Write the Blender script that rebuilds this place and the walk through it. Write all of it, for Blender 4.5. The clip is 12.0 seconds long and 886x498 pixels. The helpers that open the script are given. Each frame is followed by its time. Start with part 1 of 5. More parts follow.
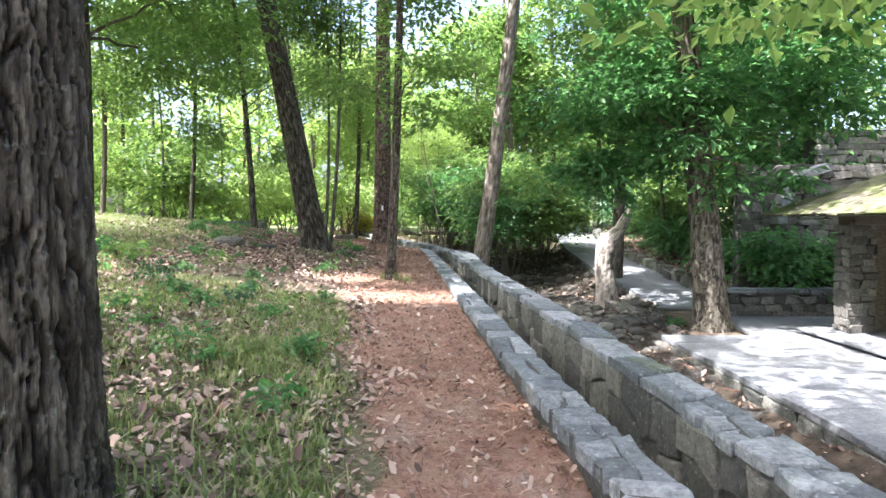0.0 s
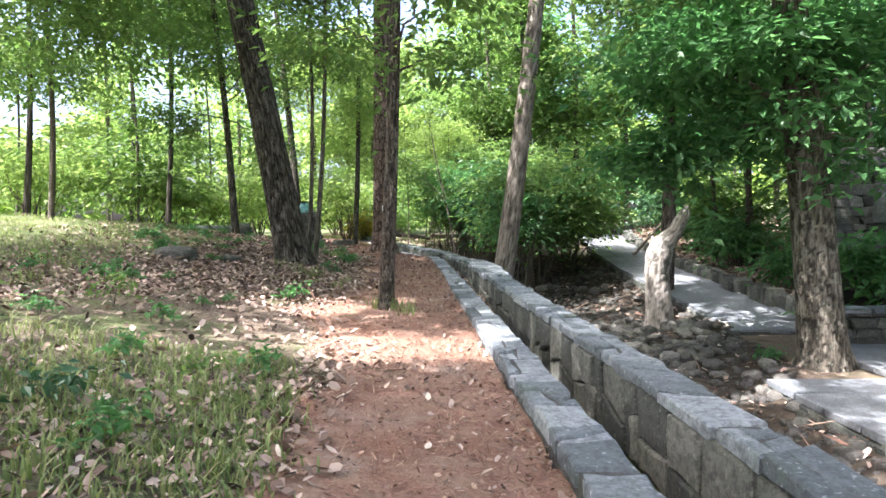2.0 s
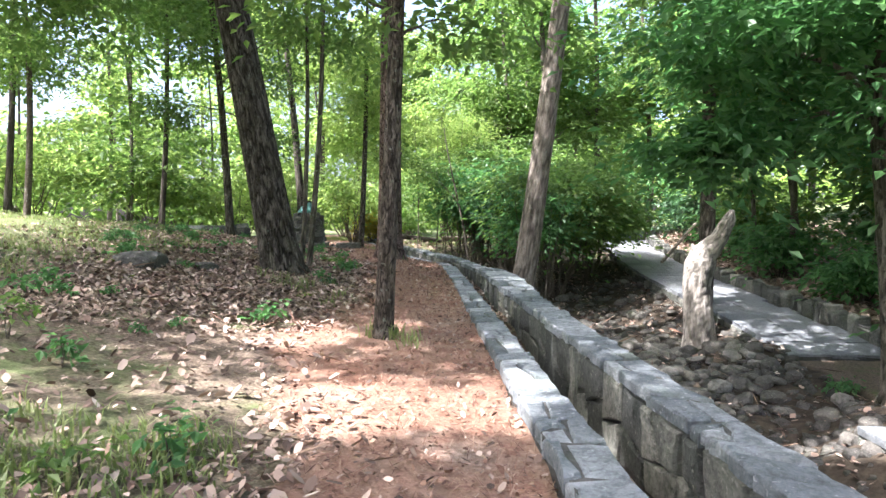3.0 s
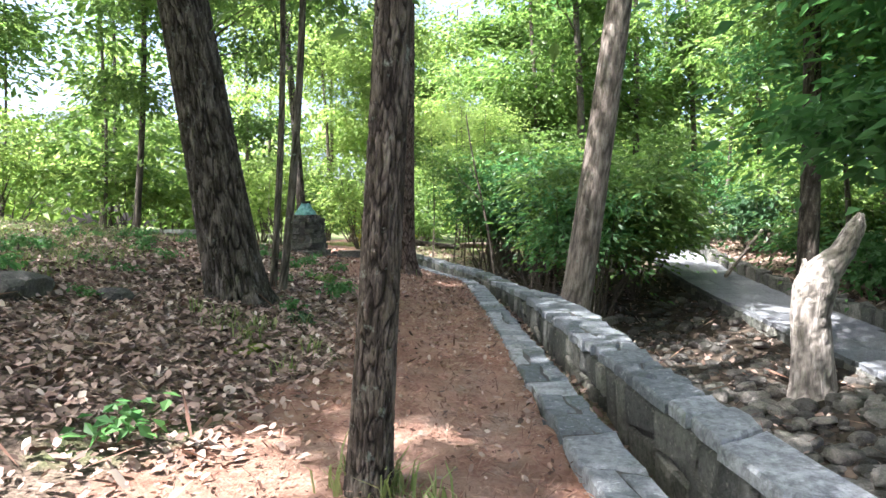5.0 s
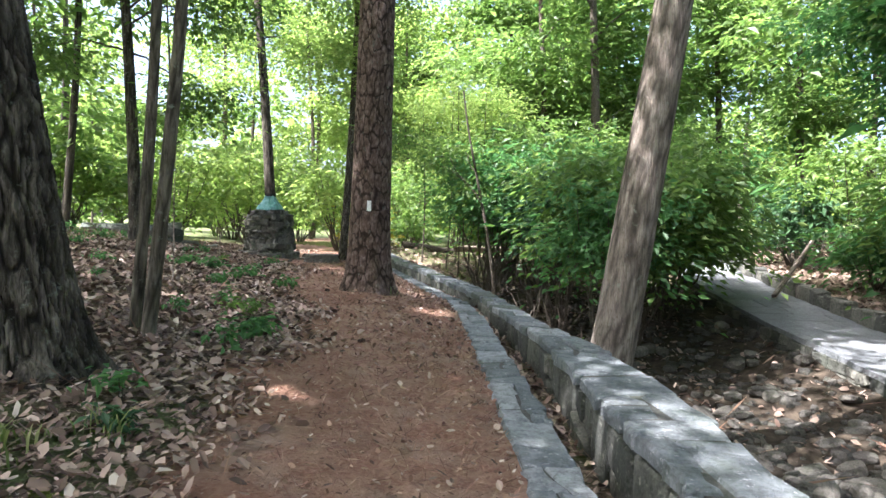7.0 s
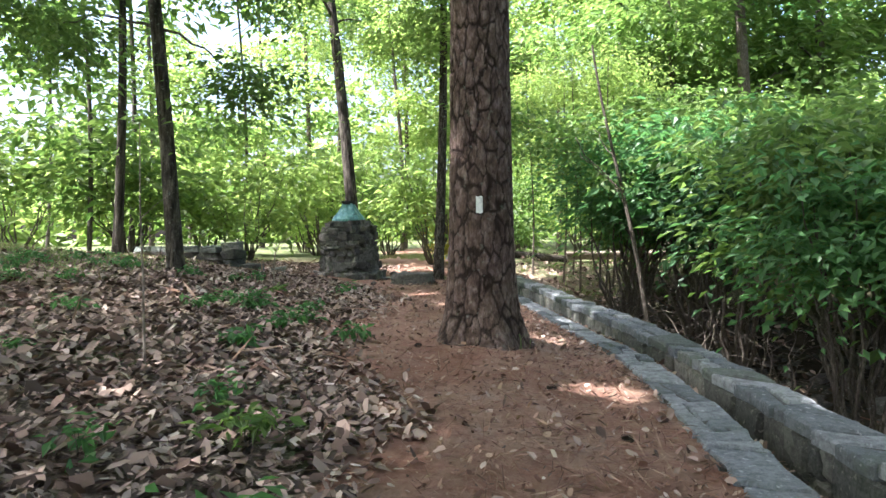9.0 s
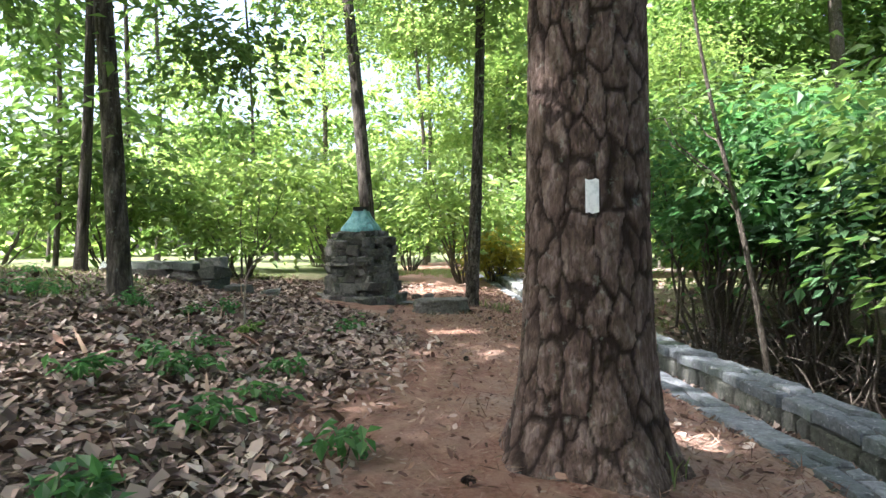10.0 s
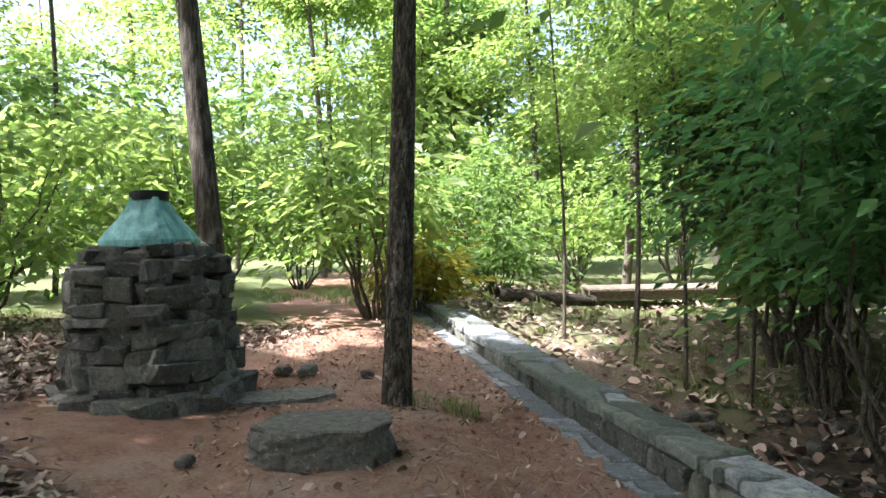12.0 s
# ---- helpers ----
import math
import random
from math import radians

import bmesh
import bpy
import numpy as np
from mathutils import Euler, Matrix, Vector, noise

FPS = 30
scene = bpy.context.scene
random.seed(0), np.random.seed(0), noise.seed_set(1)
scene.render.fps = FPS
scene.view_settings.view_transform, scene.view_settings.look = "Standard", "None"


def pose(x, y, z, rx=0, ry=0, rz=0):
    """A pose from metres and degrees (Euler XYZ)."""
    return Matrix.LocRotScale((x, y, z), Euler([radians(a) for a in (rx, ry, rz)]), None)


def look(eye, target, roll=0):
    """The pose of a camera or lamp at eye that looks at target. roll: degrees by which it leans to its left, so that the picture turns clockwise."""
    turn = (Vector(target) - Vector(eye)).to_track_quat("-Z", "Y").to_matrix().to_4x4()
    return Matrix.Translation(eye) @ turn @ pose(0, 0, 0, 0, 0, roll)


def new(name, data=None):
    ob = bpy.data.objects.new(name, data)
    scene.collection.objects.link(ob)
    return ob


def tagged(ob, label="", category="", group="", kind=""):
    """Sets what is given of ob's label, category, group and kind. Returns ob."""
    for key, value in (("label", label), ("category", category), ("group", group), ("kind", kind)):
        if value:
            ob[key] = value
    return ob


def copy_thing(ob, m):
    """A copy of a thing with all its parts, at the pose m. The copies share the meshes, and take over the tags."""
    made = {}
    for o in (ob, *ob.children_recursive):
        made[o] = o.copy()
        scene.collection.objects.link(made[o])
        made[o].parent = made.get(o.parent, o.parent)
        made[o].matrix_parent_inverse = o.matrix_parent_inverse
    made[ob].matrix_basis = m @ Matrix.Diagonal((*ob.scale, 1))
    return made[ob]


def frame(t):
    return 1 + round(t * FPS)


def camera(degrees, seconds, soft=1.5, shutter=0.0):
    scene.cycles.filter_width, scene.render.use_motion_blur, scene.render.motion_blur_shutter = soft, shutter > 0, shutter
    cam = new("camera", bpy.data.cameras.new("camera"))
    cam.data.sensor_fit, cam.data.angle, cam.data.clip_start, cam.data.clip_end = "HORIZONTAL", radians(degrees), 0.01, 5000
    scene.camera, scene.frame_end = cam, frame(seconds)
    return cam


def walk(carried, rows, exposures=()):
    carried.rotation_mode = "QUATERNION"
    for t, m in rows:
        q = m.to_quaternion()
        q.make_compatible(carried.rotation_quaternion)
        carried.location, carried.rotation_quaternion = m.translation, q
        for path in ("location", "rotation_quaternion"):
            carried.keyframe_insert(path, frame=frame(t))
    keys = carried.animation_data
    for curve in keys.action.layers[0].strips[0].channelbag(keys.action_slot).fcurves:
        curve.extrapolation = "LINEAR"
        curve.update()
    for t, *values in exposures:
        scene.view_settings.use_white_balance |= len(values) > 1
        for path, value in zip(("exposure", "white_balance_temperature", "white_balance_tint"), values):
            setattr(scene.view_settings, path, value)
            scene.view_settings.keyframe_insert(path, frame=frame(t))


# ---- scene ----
cam = camera(69.1, 12.0)
METRES, EYE, TILT, LEAN, TURN = 23.5, 1.15, -2.5, 0.0, 0.0
ROWS = [
    (0.0, 0.0, 0.0, 0.0, 0.0, 0.0, -0.0),
    (0.5, -0.0034, 0.0366, 0.0015, 1.84, 0.42, -0.25),
    (1.0, -0.0043, 0.0735, 0.0032, 2.37, 0.57, 0.44),
    (1.5, -0.0053, 0.1091, 0.0046, 2.3, -0.02, 0.82),
    (2.0, -0.0052, 0.1462, 0.0068, 0.79, 0.15, 0.56),
    (2.5, -0.0067, 0.1803, 0.0086, 1.41, 0.01, -0.06),
    (3.0, -0.0072, 0.2168, 0.0113, 1.78, 0.29, -0.11),
    (5.0, -0.0199, 0.3562, 0.0189, 2.98, 0.63, -0.48),
    (5.5, -0.0207, 0.3889, 0.0201, 2.04, 0.27, -0.61),
    (6.0, -0.0187, 0.4215, 0.023, 0.45, 0.53, -0.7),
    (6.5, -0.0193, 0.4543, 0.024, 1.89, 0.55, -1.98),
    (7.0, -0.0208, 0.4894, 0.0277, 2.55, 0.54, -1.83),
    (7.5, -0.0251, 0.5215, 0.0297, 4.35, 0.89, -1.62),
    (9.5, -0.0648, 0.683, 0.0382, 12.09, 1.03, 0.73),
    (10.0, -0.0815, 0.7418, 0.0414, 12.78, 2.04, 0.16),
    (10.5, -0.0985, 0.8012, 0.0451, 14.15, 2.38, -0.16),
    (11.0, -0.1185, 0.8607, 0.0502, 14.37, 1.73, -0.51),
    (11.5, -0.1286, 0.9202, 0.0565, 10.35, 1.96, 0.14),
    (12.0, -0.1291, 0.9797, 0.0597, 4.61, 2.07, 1.3),
]
walk(cam, [(t, pose(0, 0, EYE, TILT, LEAN, TURN) @ pose(METRES * x, METRES * y, METRES * z, 90 + pitch, roll, yaw)) for t, x, y, z, yaw, pitch, roll in ROWS], [(0.0, 3.0, 5880.0, 15.0), (2.5, 2.84, 5880.0, 15.0), (9.5, 2.88, 5880.0, 15.0), (11.0, 3.0, 5880.0, 15.0), (12.0, 2.7, 5880.0, 15.0)])

# ---- light ----
SUN_EL, SUN_AZ = 58.0, 242.0
world = bpy.data.worlds.new("sky")
scene.world = world
world.use_nodes = True
_n, _l = world.node_tree.nodes, world.node_tree.links
_sky = _n.new("ShaderNodeTexSky")
_sky.sky_type = "NISHITA"
_sky.sun_disc = False
_sky.sun_elevation, _sky.sun_rotation = radians(SUN_EL), radians(SUN_AZ)
_sky.dust_density, _sky.air_density = 7.0, 0.8
_n["Background"].inputs["Strength"].default_value = 0.125
_l.new(_sky.outputs["Color"], _n["Background"].inputs["Color"])
sun = new("sun", bpy.data.lights.new("sun", "SUN"))
sun.data.energy, sun.data.angle, sun.data.color = 4.2, radians(0.6), (1.0, 0.95, 0.86)
_az, _el = radians(SUN_AZ), radians(SUN_EL)
_to = Vector((math.sin(_az) * math.cos(_el), math.cos(_az) * math.cos(_el), math.sin(_el)))
sun.matrix_world = look(_to * 60, (0, 0, 0))

# ---- materials ----


class Mat:
    """A small node builder round one Principled shader."""

    def __init__(self, name, rough=0.8, metal=0.0, spec=0.3):
        self.m = bpy.data.materials.new(name)
        self.m.use_nodes = True
        self.t = self.m.node_tree
        self.p = self.t.nodes["Principled BSDF"]
        self.p.inputs["Roughness"].default_value = rough
        self.p.inputs["Metallic"].default_value = metal
        self.p.inputs["Specular IOR Level"].default_value = spec
        self.co = None

    def node(self, kind, **inputs):
        n = self.t.nodes.new(kind)
        for k, v in inputs.items():
            self.put(n.inputs[k.replace("_", " ")], v)
        return n

    def put(self, socket, v):
        if isinstance(v, bpy.types.NodeSocket):
            self.t.links.new(v, socket)
        else:
            socket.default_value = v

    def coords(self, scale=(1, 1, 1), world_space=True):
        src = self.t.nodes.new("ShaderNodeNewGeometry").outputs["Position"] if world_space else self.t.nodes.new("ShaderNodeTexCoord").outputs["Object"]
        mp = self.node("ShaderNodeMapping")
        mp.inputs["Scale"].default_value = scale
        self.t.links.new(src, mp.inputs["Vector"])
        return mp.outputs["Vector"]

    def noise(self, co, scale, detail=4.0, rough=0.6):
        return self.node("ShaderNodeTexNoise", Vector=co, Scale=scale, Detail=detail, Roughness=rough).outputs["Fac"]

    def ramp(self, fac, stops):
        r = self.node("ShaderNodeValToRGB", Fac=fac)
        e = r.color_ramp.elements
        while len(e) < len(stops):
            e.new(0.5)
        for el, (pos, col) in zip(e, stops):
            el.position, el.color = pos, (*col, 1)
        return r.outputs["Color"]

    def mix(self, fac, a, b, mode="MIX"):
        n = self.t.nodes.new("ShaderNodeMix")
        n.data_type, n.blend_type = "RGBA", mode
        self.put(n.inputs[0], fac)
        for s, v in ((n.inputs[6], a), (n.inputs[7], b)):
            self.put(s, (*v, 1) if isinstance(v, tuple) and len(v) == 3 else v)
        return n.outputs[2]

    def math(self, op, a, b=0.5):
        n = self.t.nodes.new("ShaderNodeMath")
        n.operation = op
        self.put(n.inputs[0], a)
        self.put(n.inputs[1], b)
        return n.outputs[0]

    def colour(self, c):
        self.put(self.p.inputs["Base Color"], (*c, 1) if isinstance(c, tuple) else c)
        return self

    def bump(self, h, dist=0.01, strength=1.0):
        b = self.node("ShaderNodeBump", Height=h, Distance=dist, Strength=strength)
        self.t.links.new(b.outputs["Normal"], self.p.inputs["Normal"])
        return self

    def attr(self, name):
        n = self.t.nodes.new("ShaderNodeAttribute")
        n.attribute_name = name
        return n.outputs["Fac"]

    def random(self):
        return self.t.nodes.new("ShaderNodeObjectInfo").outputs["Random"]

    def island(self):
        return self.t.nodes.new("ShaderNodeNewGeometry").outputs["Random Per Island"]


def bark_material(name, dark, mid, light, scale=(9, 9, 1.6), lichen=0.0, furrow=0.5, depth=0.012):
    """Bark: the trunk's carved furrows have recess shade painted in dark, its ridges paler, grained and flaked along
    the stem.
    """
    k = Mat(name, 0.9, spec=0.15)
    co = k.coords(scale)
    wob = k.node("ShaderNodeTexNoise", Vector=co, Scale=1.1, Detail=3.0, Roughness=0.65).outputs["Color"]
    warp = k.node("ShaderNodeVectorMath")
    warp.operation = "MULTIPLY_ADD"
    k.put(warp.inputs[0], wob)
    warp.inputs[1].default_value = (0.4, 0.4, 0.4)
    k.put(warp.inputs[2], co)
    bent = warp.outputs[0]
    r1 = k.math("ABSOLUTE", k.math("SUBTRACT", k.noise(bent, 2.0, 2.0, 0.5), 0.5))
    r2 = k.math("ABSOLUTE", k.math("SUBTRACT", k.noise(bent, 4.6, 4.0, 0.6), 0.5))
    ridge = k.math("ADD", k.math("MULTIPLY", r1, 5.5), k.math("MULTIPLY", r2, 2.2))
    fine = k.noise(k.coords((1, 1, 0.4)), 75.0, 6, 0.72)
    t = k.math("ADD", k.math("MULTIPLY", k.attr("tone"), 0.45), k.math("ADD", k.math("MULTIPLY", fine, 0.5), k.math("MULTIPLY", ridge, 0.18)))
    c = k.ramp(t, [(0.3, dark), (0.55, mid), (0.85, light)])
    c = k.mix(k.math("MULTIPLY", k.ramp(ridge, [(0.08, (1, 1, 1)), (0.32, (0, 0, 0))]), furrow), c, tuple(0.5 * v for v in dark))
    # furrow shade is put into the colour: near black where crack is high
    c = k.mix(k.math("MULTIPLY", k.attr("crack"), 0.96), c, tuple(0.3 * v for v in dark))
    big = k.noise(k.coords((1, 1, 0.6)), 3.0, 3)
    c = k.mix(k.math("MULTIPLY", big, 0.2), c, mid)
    if lichen:
        d = k.noise(k.coords((1, 1, 1)), 14.0, 5, 0.7)
        c = k.mix(k.math("MULTIPLY", k.ramp(d, [(0.6, (0, 0, 0)), (0.68, (1, 1, 1))]), lichen), c, (0.30, 0.34, 0.28))
    return k.colour(c).bump(k.math("ADD", t, k.math("MULTIPLY", ridge, 0.6)), depth, 1.0).m


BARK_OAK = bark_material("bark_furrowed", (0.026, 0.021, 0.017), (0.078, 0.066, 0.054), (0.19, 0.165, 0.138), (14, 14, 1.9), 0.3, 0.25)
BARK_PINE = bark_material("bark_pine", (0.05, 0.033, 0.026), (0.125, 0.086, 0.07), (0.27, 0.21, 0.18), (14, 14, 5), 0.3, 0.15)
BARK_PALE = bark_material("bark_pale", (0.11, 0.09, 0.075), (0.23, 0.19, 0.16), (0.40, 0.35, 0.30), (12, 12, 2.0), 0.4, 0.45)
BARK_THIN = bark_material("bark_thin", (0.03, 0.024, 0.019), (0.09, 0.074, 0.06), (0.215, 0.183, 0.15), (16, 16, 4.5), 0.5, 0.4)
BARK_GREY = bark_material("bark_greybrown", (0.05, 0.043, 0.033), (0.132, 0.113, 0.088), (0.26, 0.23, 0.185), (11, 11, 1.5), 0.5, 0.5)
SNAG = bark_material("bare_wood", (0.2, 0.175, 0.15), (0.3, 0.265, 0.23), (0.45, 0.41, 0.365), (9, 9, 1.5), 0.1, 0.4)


def leaf_material(name, a, b, c, glow=0.5):
    k = Mat(name, 0.45, spec=0.35)
    col = k.ramp(k.island(), [(0.0, a), (0.55, b), (1.0, c)])
    big = k.noise(k.coords((1, 1, 1)), 0.35, 2)
    col = k.mix(k.math("MULTIPLY", big, 0.45), col, c)
    k.colour(col)
    tr = k.node("ShaderNodeBsdfTranslucent")
    hs = k.node("ShaderNodeHueSaturation", Saturation=1.1, Value=1.5, Color=col)
    k.t.links.new(hs.outputs["Color"], tr.inputs["Color"])
    mx = k.node("ShaderNodeMixShader", Fac=glow)
    k.t.links.new(k.p.outputs[0], mx.inputs[1])
    k.t.links.new(tr.outputs[0], mx.inputs[2])
    k.t.links.new(mx.outputs[0], k.t.nodes["Material Output"].inputs["Surface"])
    return k.m


LEAF = leaf_material("leaf_green", (0.055, 0.112, 0.03), (0.1, 0.168, 0.046), (0.16, 0.225, 0.068), 0.55)
LEAF_DARK = leaf_material("leaf_dark", (0.042, 0.11, 0.042), (0.072, 0.16, 0.056), (0.11, 0.215, 0.075), 0.55)
LEAF_LIME = leaf_material("leaf_lime", (0.1, 0.165, 0.045), (0.16, 0.235, 0.07), (0.25, 0.31, 0.1), 0.68)
LEAF_GOLD = leaf_material("leaf_golden", (0.14, 0.14, 0.03), (0.24, 0.22, 0.045), (0.34, 0.29, 0.06), 0.6)
LEAF_DEEP = leaf_material("leaf_evergreen", (0.022, 0.055, 0.026), (0.036, 0.082, 0.036), (0.06, 0.12, 0.05), 0.3)
GRASS = leaf_material("grass_blade", (0.08, 0.13, 0.035), (0.14, 0.19, 0.06), (0.24, 0.25, 0.11), 0.4)


def litter_material():
    k = Mat("dead_leaf", 0.75, spec=0.25)
    c = k.ramp(k.island(), [(0.0, (0.045, 0.029, 0.022)), (0.3, (0.15, 0.098, 0.075)), (0.65, (0.29, 0.21, 0.167)), (0.92, (0.38, 0.285, 0.233)), (1.0, (0.5, 0.42, 0.35))])
    return k.colour(c).m


LITTER = litter_material()


def ground_material():
    k = Mat("woodland_floor", 0.95, spec=0.1)
    co = k.coords()
    fine = k.noise(co, 38.0, 8, 0.7)
    mid = k.noise(co, 5.0, 6, 0.65)
    big = k.noise(co, 0.7, 4, 0.6)
    duff = k.ramp(fine, [(0.3, (0.055, 0.04, 0.03)), (0.5, (0.15, 0.112, 0.085)), (0.7, (0.30, 0.235, 0.18))])
    moss = k.ramp(fine, [(0.3, (0.055, 0.067, 0.03)), (0.7, (0.165, 0.182, 0.085))])
    soil = k.mix(k.ramp(k.math("ADD", k.math("MULTIPLY", big, 0.7), k.math("MULTIPLY", mid, 0.3)), [(0.5, (0, 0, 0)), (0.6, (1, 1, 1))]), duff, moss)
    soil = k.mix(k.math("MULTIPLY", k.attr("green"), k.ramp(mid, [(0.3, (0.35, 0.35, 0.35)), (0.6, (1, 1, 1))])), soil, k.ramp(fine, [(0.3, (0.045, 0.065, 0.024)), (0.7, (0.13, 0.165, 0.065))]))
    clay = k.ramp(fine, [(0.28, (0.11, 0.057, 0.042)), (0.5, (0.225, 0.125, 0.09)), (0.75, (0.35, 0.228, 0.17))])
    clay2 = k.mix(k.ramp(mid, [(0.42, (0, 0, 0)), (0.62, (0.75, 0.75, 0.75))]), clay, (0.29, 0.195, 0.145))
    dust = k.noise(co, 1.9, 5, 0.7)
    clay2 = k.mix(k.ramp(dust, [(0.52, (0, 0, 0)), (0.68, (0.7, 0.7, 0.7))]), clay2, k.ramp(fine, [(0.3, (0.22, 0.165, 0.135)), (0.7, (0.38, 0.30, 0.25))]))
    clay2 = k.mix(k.ramp(big, [(0.45, (0, 0, 0)), (0.65, (0.5, 0.5, 0.5))]), clay2, (0.15, 0.07, 0.045))
    edge = k.math("ADD", k.attr("clay"), k.math("MULTIPLY", k.math("SUBTRACT", mid, 0.5), 0.9))
    c = k.mix(k.ramp(edge, [(0.4, (0, 0, 0)), (0.6, (1, 1, 1))]), soil, clay2)
    # creek bed floor: noise from near black to dark brown
    bed_dark = k.ramp(mid, [(0.3, (0.018, 0.015, 0.012)), (0.7, (0.09, 0.07, 0.052))])
    c = k.mix(k.attr("bed"), c, bed_dark)
    return k.colour(c).bump(k.math("ADD", fine, k.math("MULTIPLY", mid, 1.5)), 0.025, 0.9).m


GROUND = ground_material()


def stone_material(name, a, b, c, island=False, moss=0.35):
    k = Mat(name, 0.88, spec=0.2)
    co = k.coords()
    base = k.ramp(k.island() if island else k.random(), [(0.0, a), (0.5, b), (1.0, c)])
    fine = k.noise(co, 45.0, 8, 0.7)
    mid = k.noise(co, 6.0, 6, 0.7)
    col = k.mix(k.ramp(mid, [(0.35, (0, 0, 0)), (0.7, (0.5, 0.5, 0.5))]), base, tuple(0.6 * v for v in b))
    blot = k.noise(co, 17.0, 6, 0.75)
    col = k.mix(k.ramp(blot, [(0.4, (0.55, 0.55, 0.55)), (0.56, (0, 0, 0))]), col, tuple(0.45 * v for v in a))
    col = k.mix(k.ramp(k.noise(co, 26.0, 4, 0.6), [(0.6, (0, 0, 0)), (0.7, (0.5, 0.5, 0.5))]), col, tuple(min(1.35 * v, 0.7) for v in c))
    col = k.mix(0.12, col, k.ramp(fine, [(0.35, (0.08, 0.08, 0.075)), (0.65, (0.5, 0.49, 0.46))]))
    if moss:
        mo = k.noise(co, 2.3, 5, 0.7)
        col = k.mix(k.math("MULTIPLY", k.ramp(mo, [(0.52, (0, 0, 0)), (0.68, (1, 1, 1))]), moss), col, (0.085, 0.115, 0.06))
    return k.colour(col).bump(k.math("ADD", k.math("MULTIPLY", fine, 0.7), k.math("ADD", k.math("MULTIPLY", blot, 1.2), k.math("MULTIPLY", mid, 2.2))), 0.024, 1.0).m


CAPSTONE = stone_material("capstone_grey", (0.09, 0.104, 0.117), (0.2, 0.22, 0.238), (0.42, 0.432, 0.45), moss=0.3)
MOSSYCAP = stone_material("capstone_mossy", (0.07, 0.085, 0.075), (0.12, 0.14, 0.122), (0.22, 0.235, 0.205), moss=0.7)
FACESTONE = stone_material("wall_stone", (0.042, 0.046, 0.043), (0.115, 0.117, 0.099), (0.3, 0.287, 0.24), moss=0.2)
DARKSTONE = stone_material("sooty_stone", (0.045, 0.041, 0.037), (0.125, 0.114, 0.1), (0.29, 0.27, 0.24), moss=0.2)
ROCK = stone_material("creek_rock", (0.06, 0.052, 0.044), (0.125, 0.11, 0.093), (0.28, 0.255, 0.22), moss=0.25)
FLAG = stone_material("flagstone", (0.155, 0.167, 0.184), (0.21, 0.22, 0.236), (0.28, 0.287, 0.3), moss=0.12)
GRAVEL = stone_material("creek_gravel", (0.03, 0.026, 0.022), (0.065, 0.056, 0.047), (0.14, 0.125, 0.108), True, 0.25)
MORTAR = stone_material("mortar", (0.05, 0.048, 0.044), (0.06, 0.058, 0.053), (0.075, 0.072, 0.065), moss=0.3)


def copper_material():
    k = Mat("verdigris_copper", 0.6, 0.15, 0.4)
    n = k.noise(k.coords((3, 3, 0.8)), 4.0, 6, 0.65)
    return k.colour(k.ramp(n, [(0.3, (0.045, 0.11, 0.11)), (0.5, (0.12, 0.29, 0.29)), (0.7, (0.27, 0.45, 0.43))])).bump(n, 0.005, 0.6).m


COPPER = copper_material()
SOOT = Mat("sooty_metal", 0.6, 0.6).colour((0.03, 0.03, 0.032)).m
_k = Mat("white_paint", 0.7)
WHITE = _k.colour(_k.ramp(_k.noise(_k.coords(), 40.0, 5), [(0.35, (0.62, 0.63, 0.62)), (0.55, (0.82, 0.82, 0.80))])).m
_k = Mat("weathered_shingle", 0.9, spec=0.1)
SHINGLE = _k.colour(_k.mix(_k.ramp(_k.noise(_k.coords(), 3.0, 5), [(0.42, (0, 0, 0)), (0.62, (0.8, 0.8, 0.8))]), _k.ramp(_k.random(), [(0, (0.07, 0.064, 0.05)), (1, (0.15, 0.135, 0.1))]), (0.095, 0.12, 0.035))).bump(_k.noise(_k.coords((4, 4, 4)), 12.0, 6), 0.01).m
_k = Mat("weathered_wood", 0.85, spec=0.15)
WOOD = _k.colour(_k.ramp(_k.noise(_k.coords((3, 12, 12)), 4.0, 6), [(0.3, (0.07, 0.055, 0.042)), (0.7, (0.21, 0.175, 0.14))])).bump(_k.noise(_k.coords((3, 12, 12)), 6.0, 6), 0.006).m

# ---- plan ----


def interp(points):
    xs, ys = [p[0] for p in points], [p[1] for p in points]
    return lambda v: np.interp(v, xs, ys)


kerb_l = interp([(-12, 2.1), (2.5, 0.714), (4.5, 0.519), (6.5, 0.362), (8.5, 0.19), (10.5, 0.045), (12.5, -0.115), (14.5, -0.25), (16, -0.355), (17.5, -0.479), (19, -0.62), (20.5, -0.81), (22, -1.12), (23.5, -1.48), (25.5, -2.0), (27.5, -2.59), (30, -3.33), (34, -4.5), (42, -6.7)])
wall_l = interp([(-12, 2.75), (2.5, 1.52), (4.5, 1.355), (6.5, 1.18), (8.5, 0.965), (10.5, 0.737), (12.5, 0.493), (14.5, 0.28), (16, 0.2), (17.5, 0.11), (19, -0.073), (20.5, -0.36), (22, -0.74), (23.5, -1.14), (25.5, -1.70), (27.5, -2.31), (30, -3.05), (34, -4.18), (42, -6.35)])
path_l = interp([(-12, -0.3), (2.5, -0.5), (4, -0.62), (6, -0.85), (10.6, -1.75), (14.5, -1.85), (16.4, -1.95), (20, -3.2), (24, -4.2), (27.3, -5.0), (31, -5.6), (36, -7.6), (45, -10)])
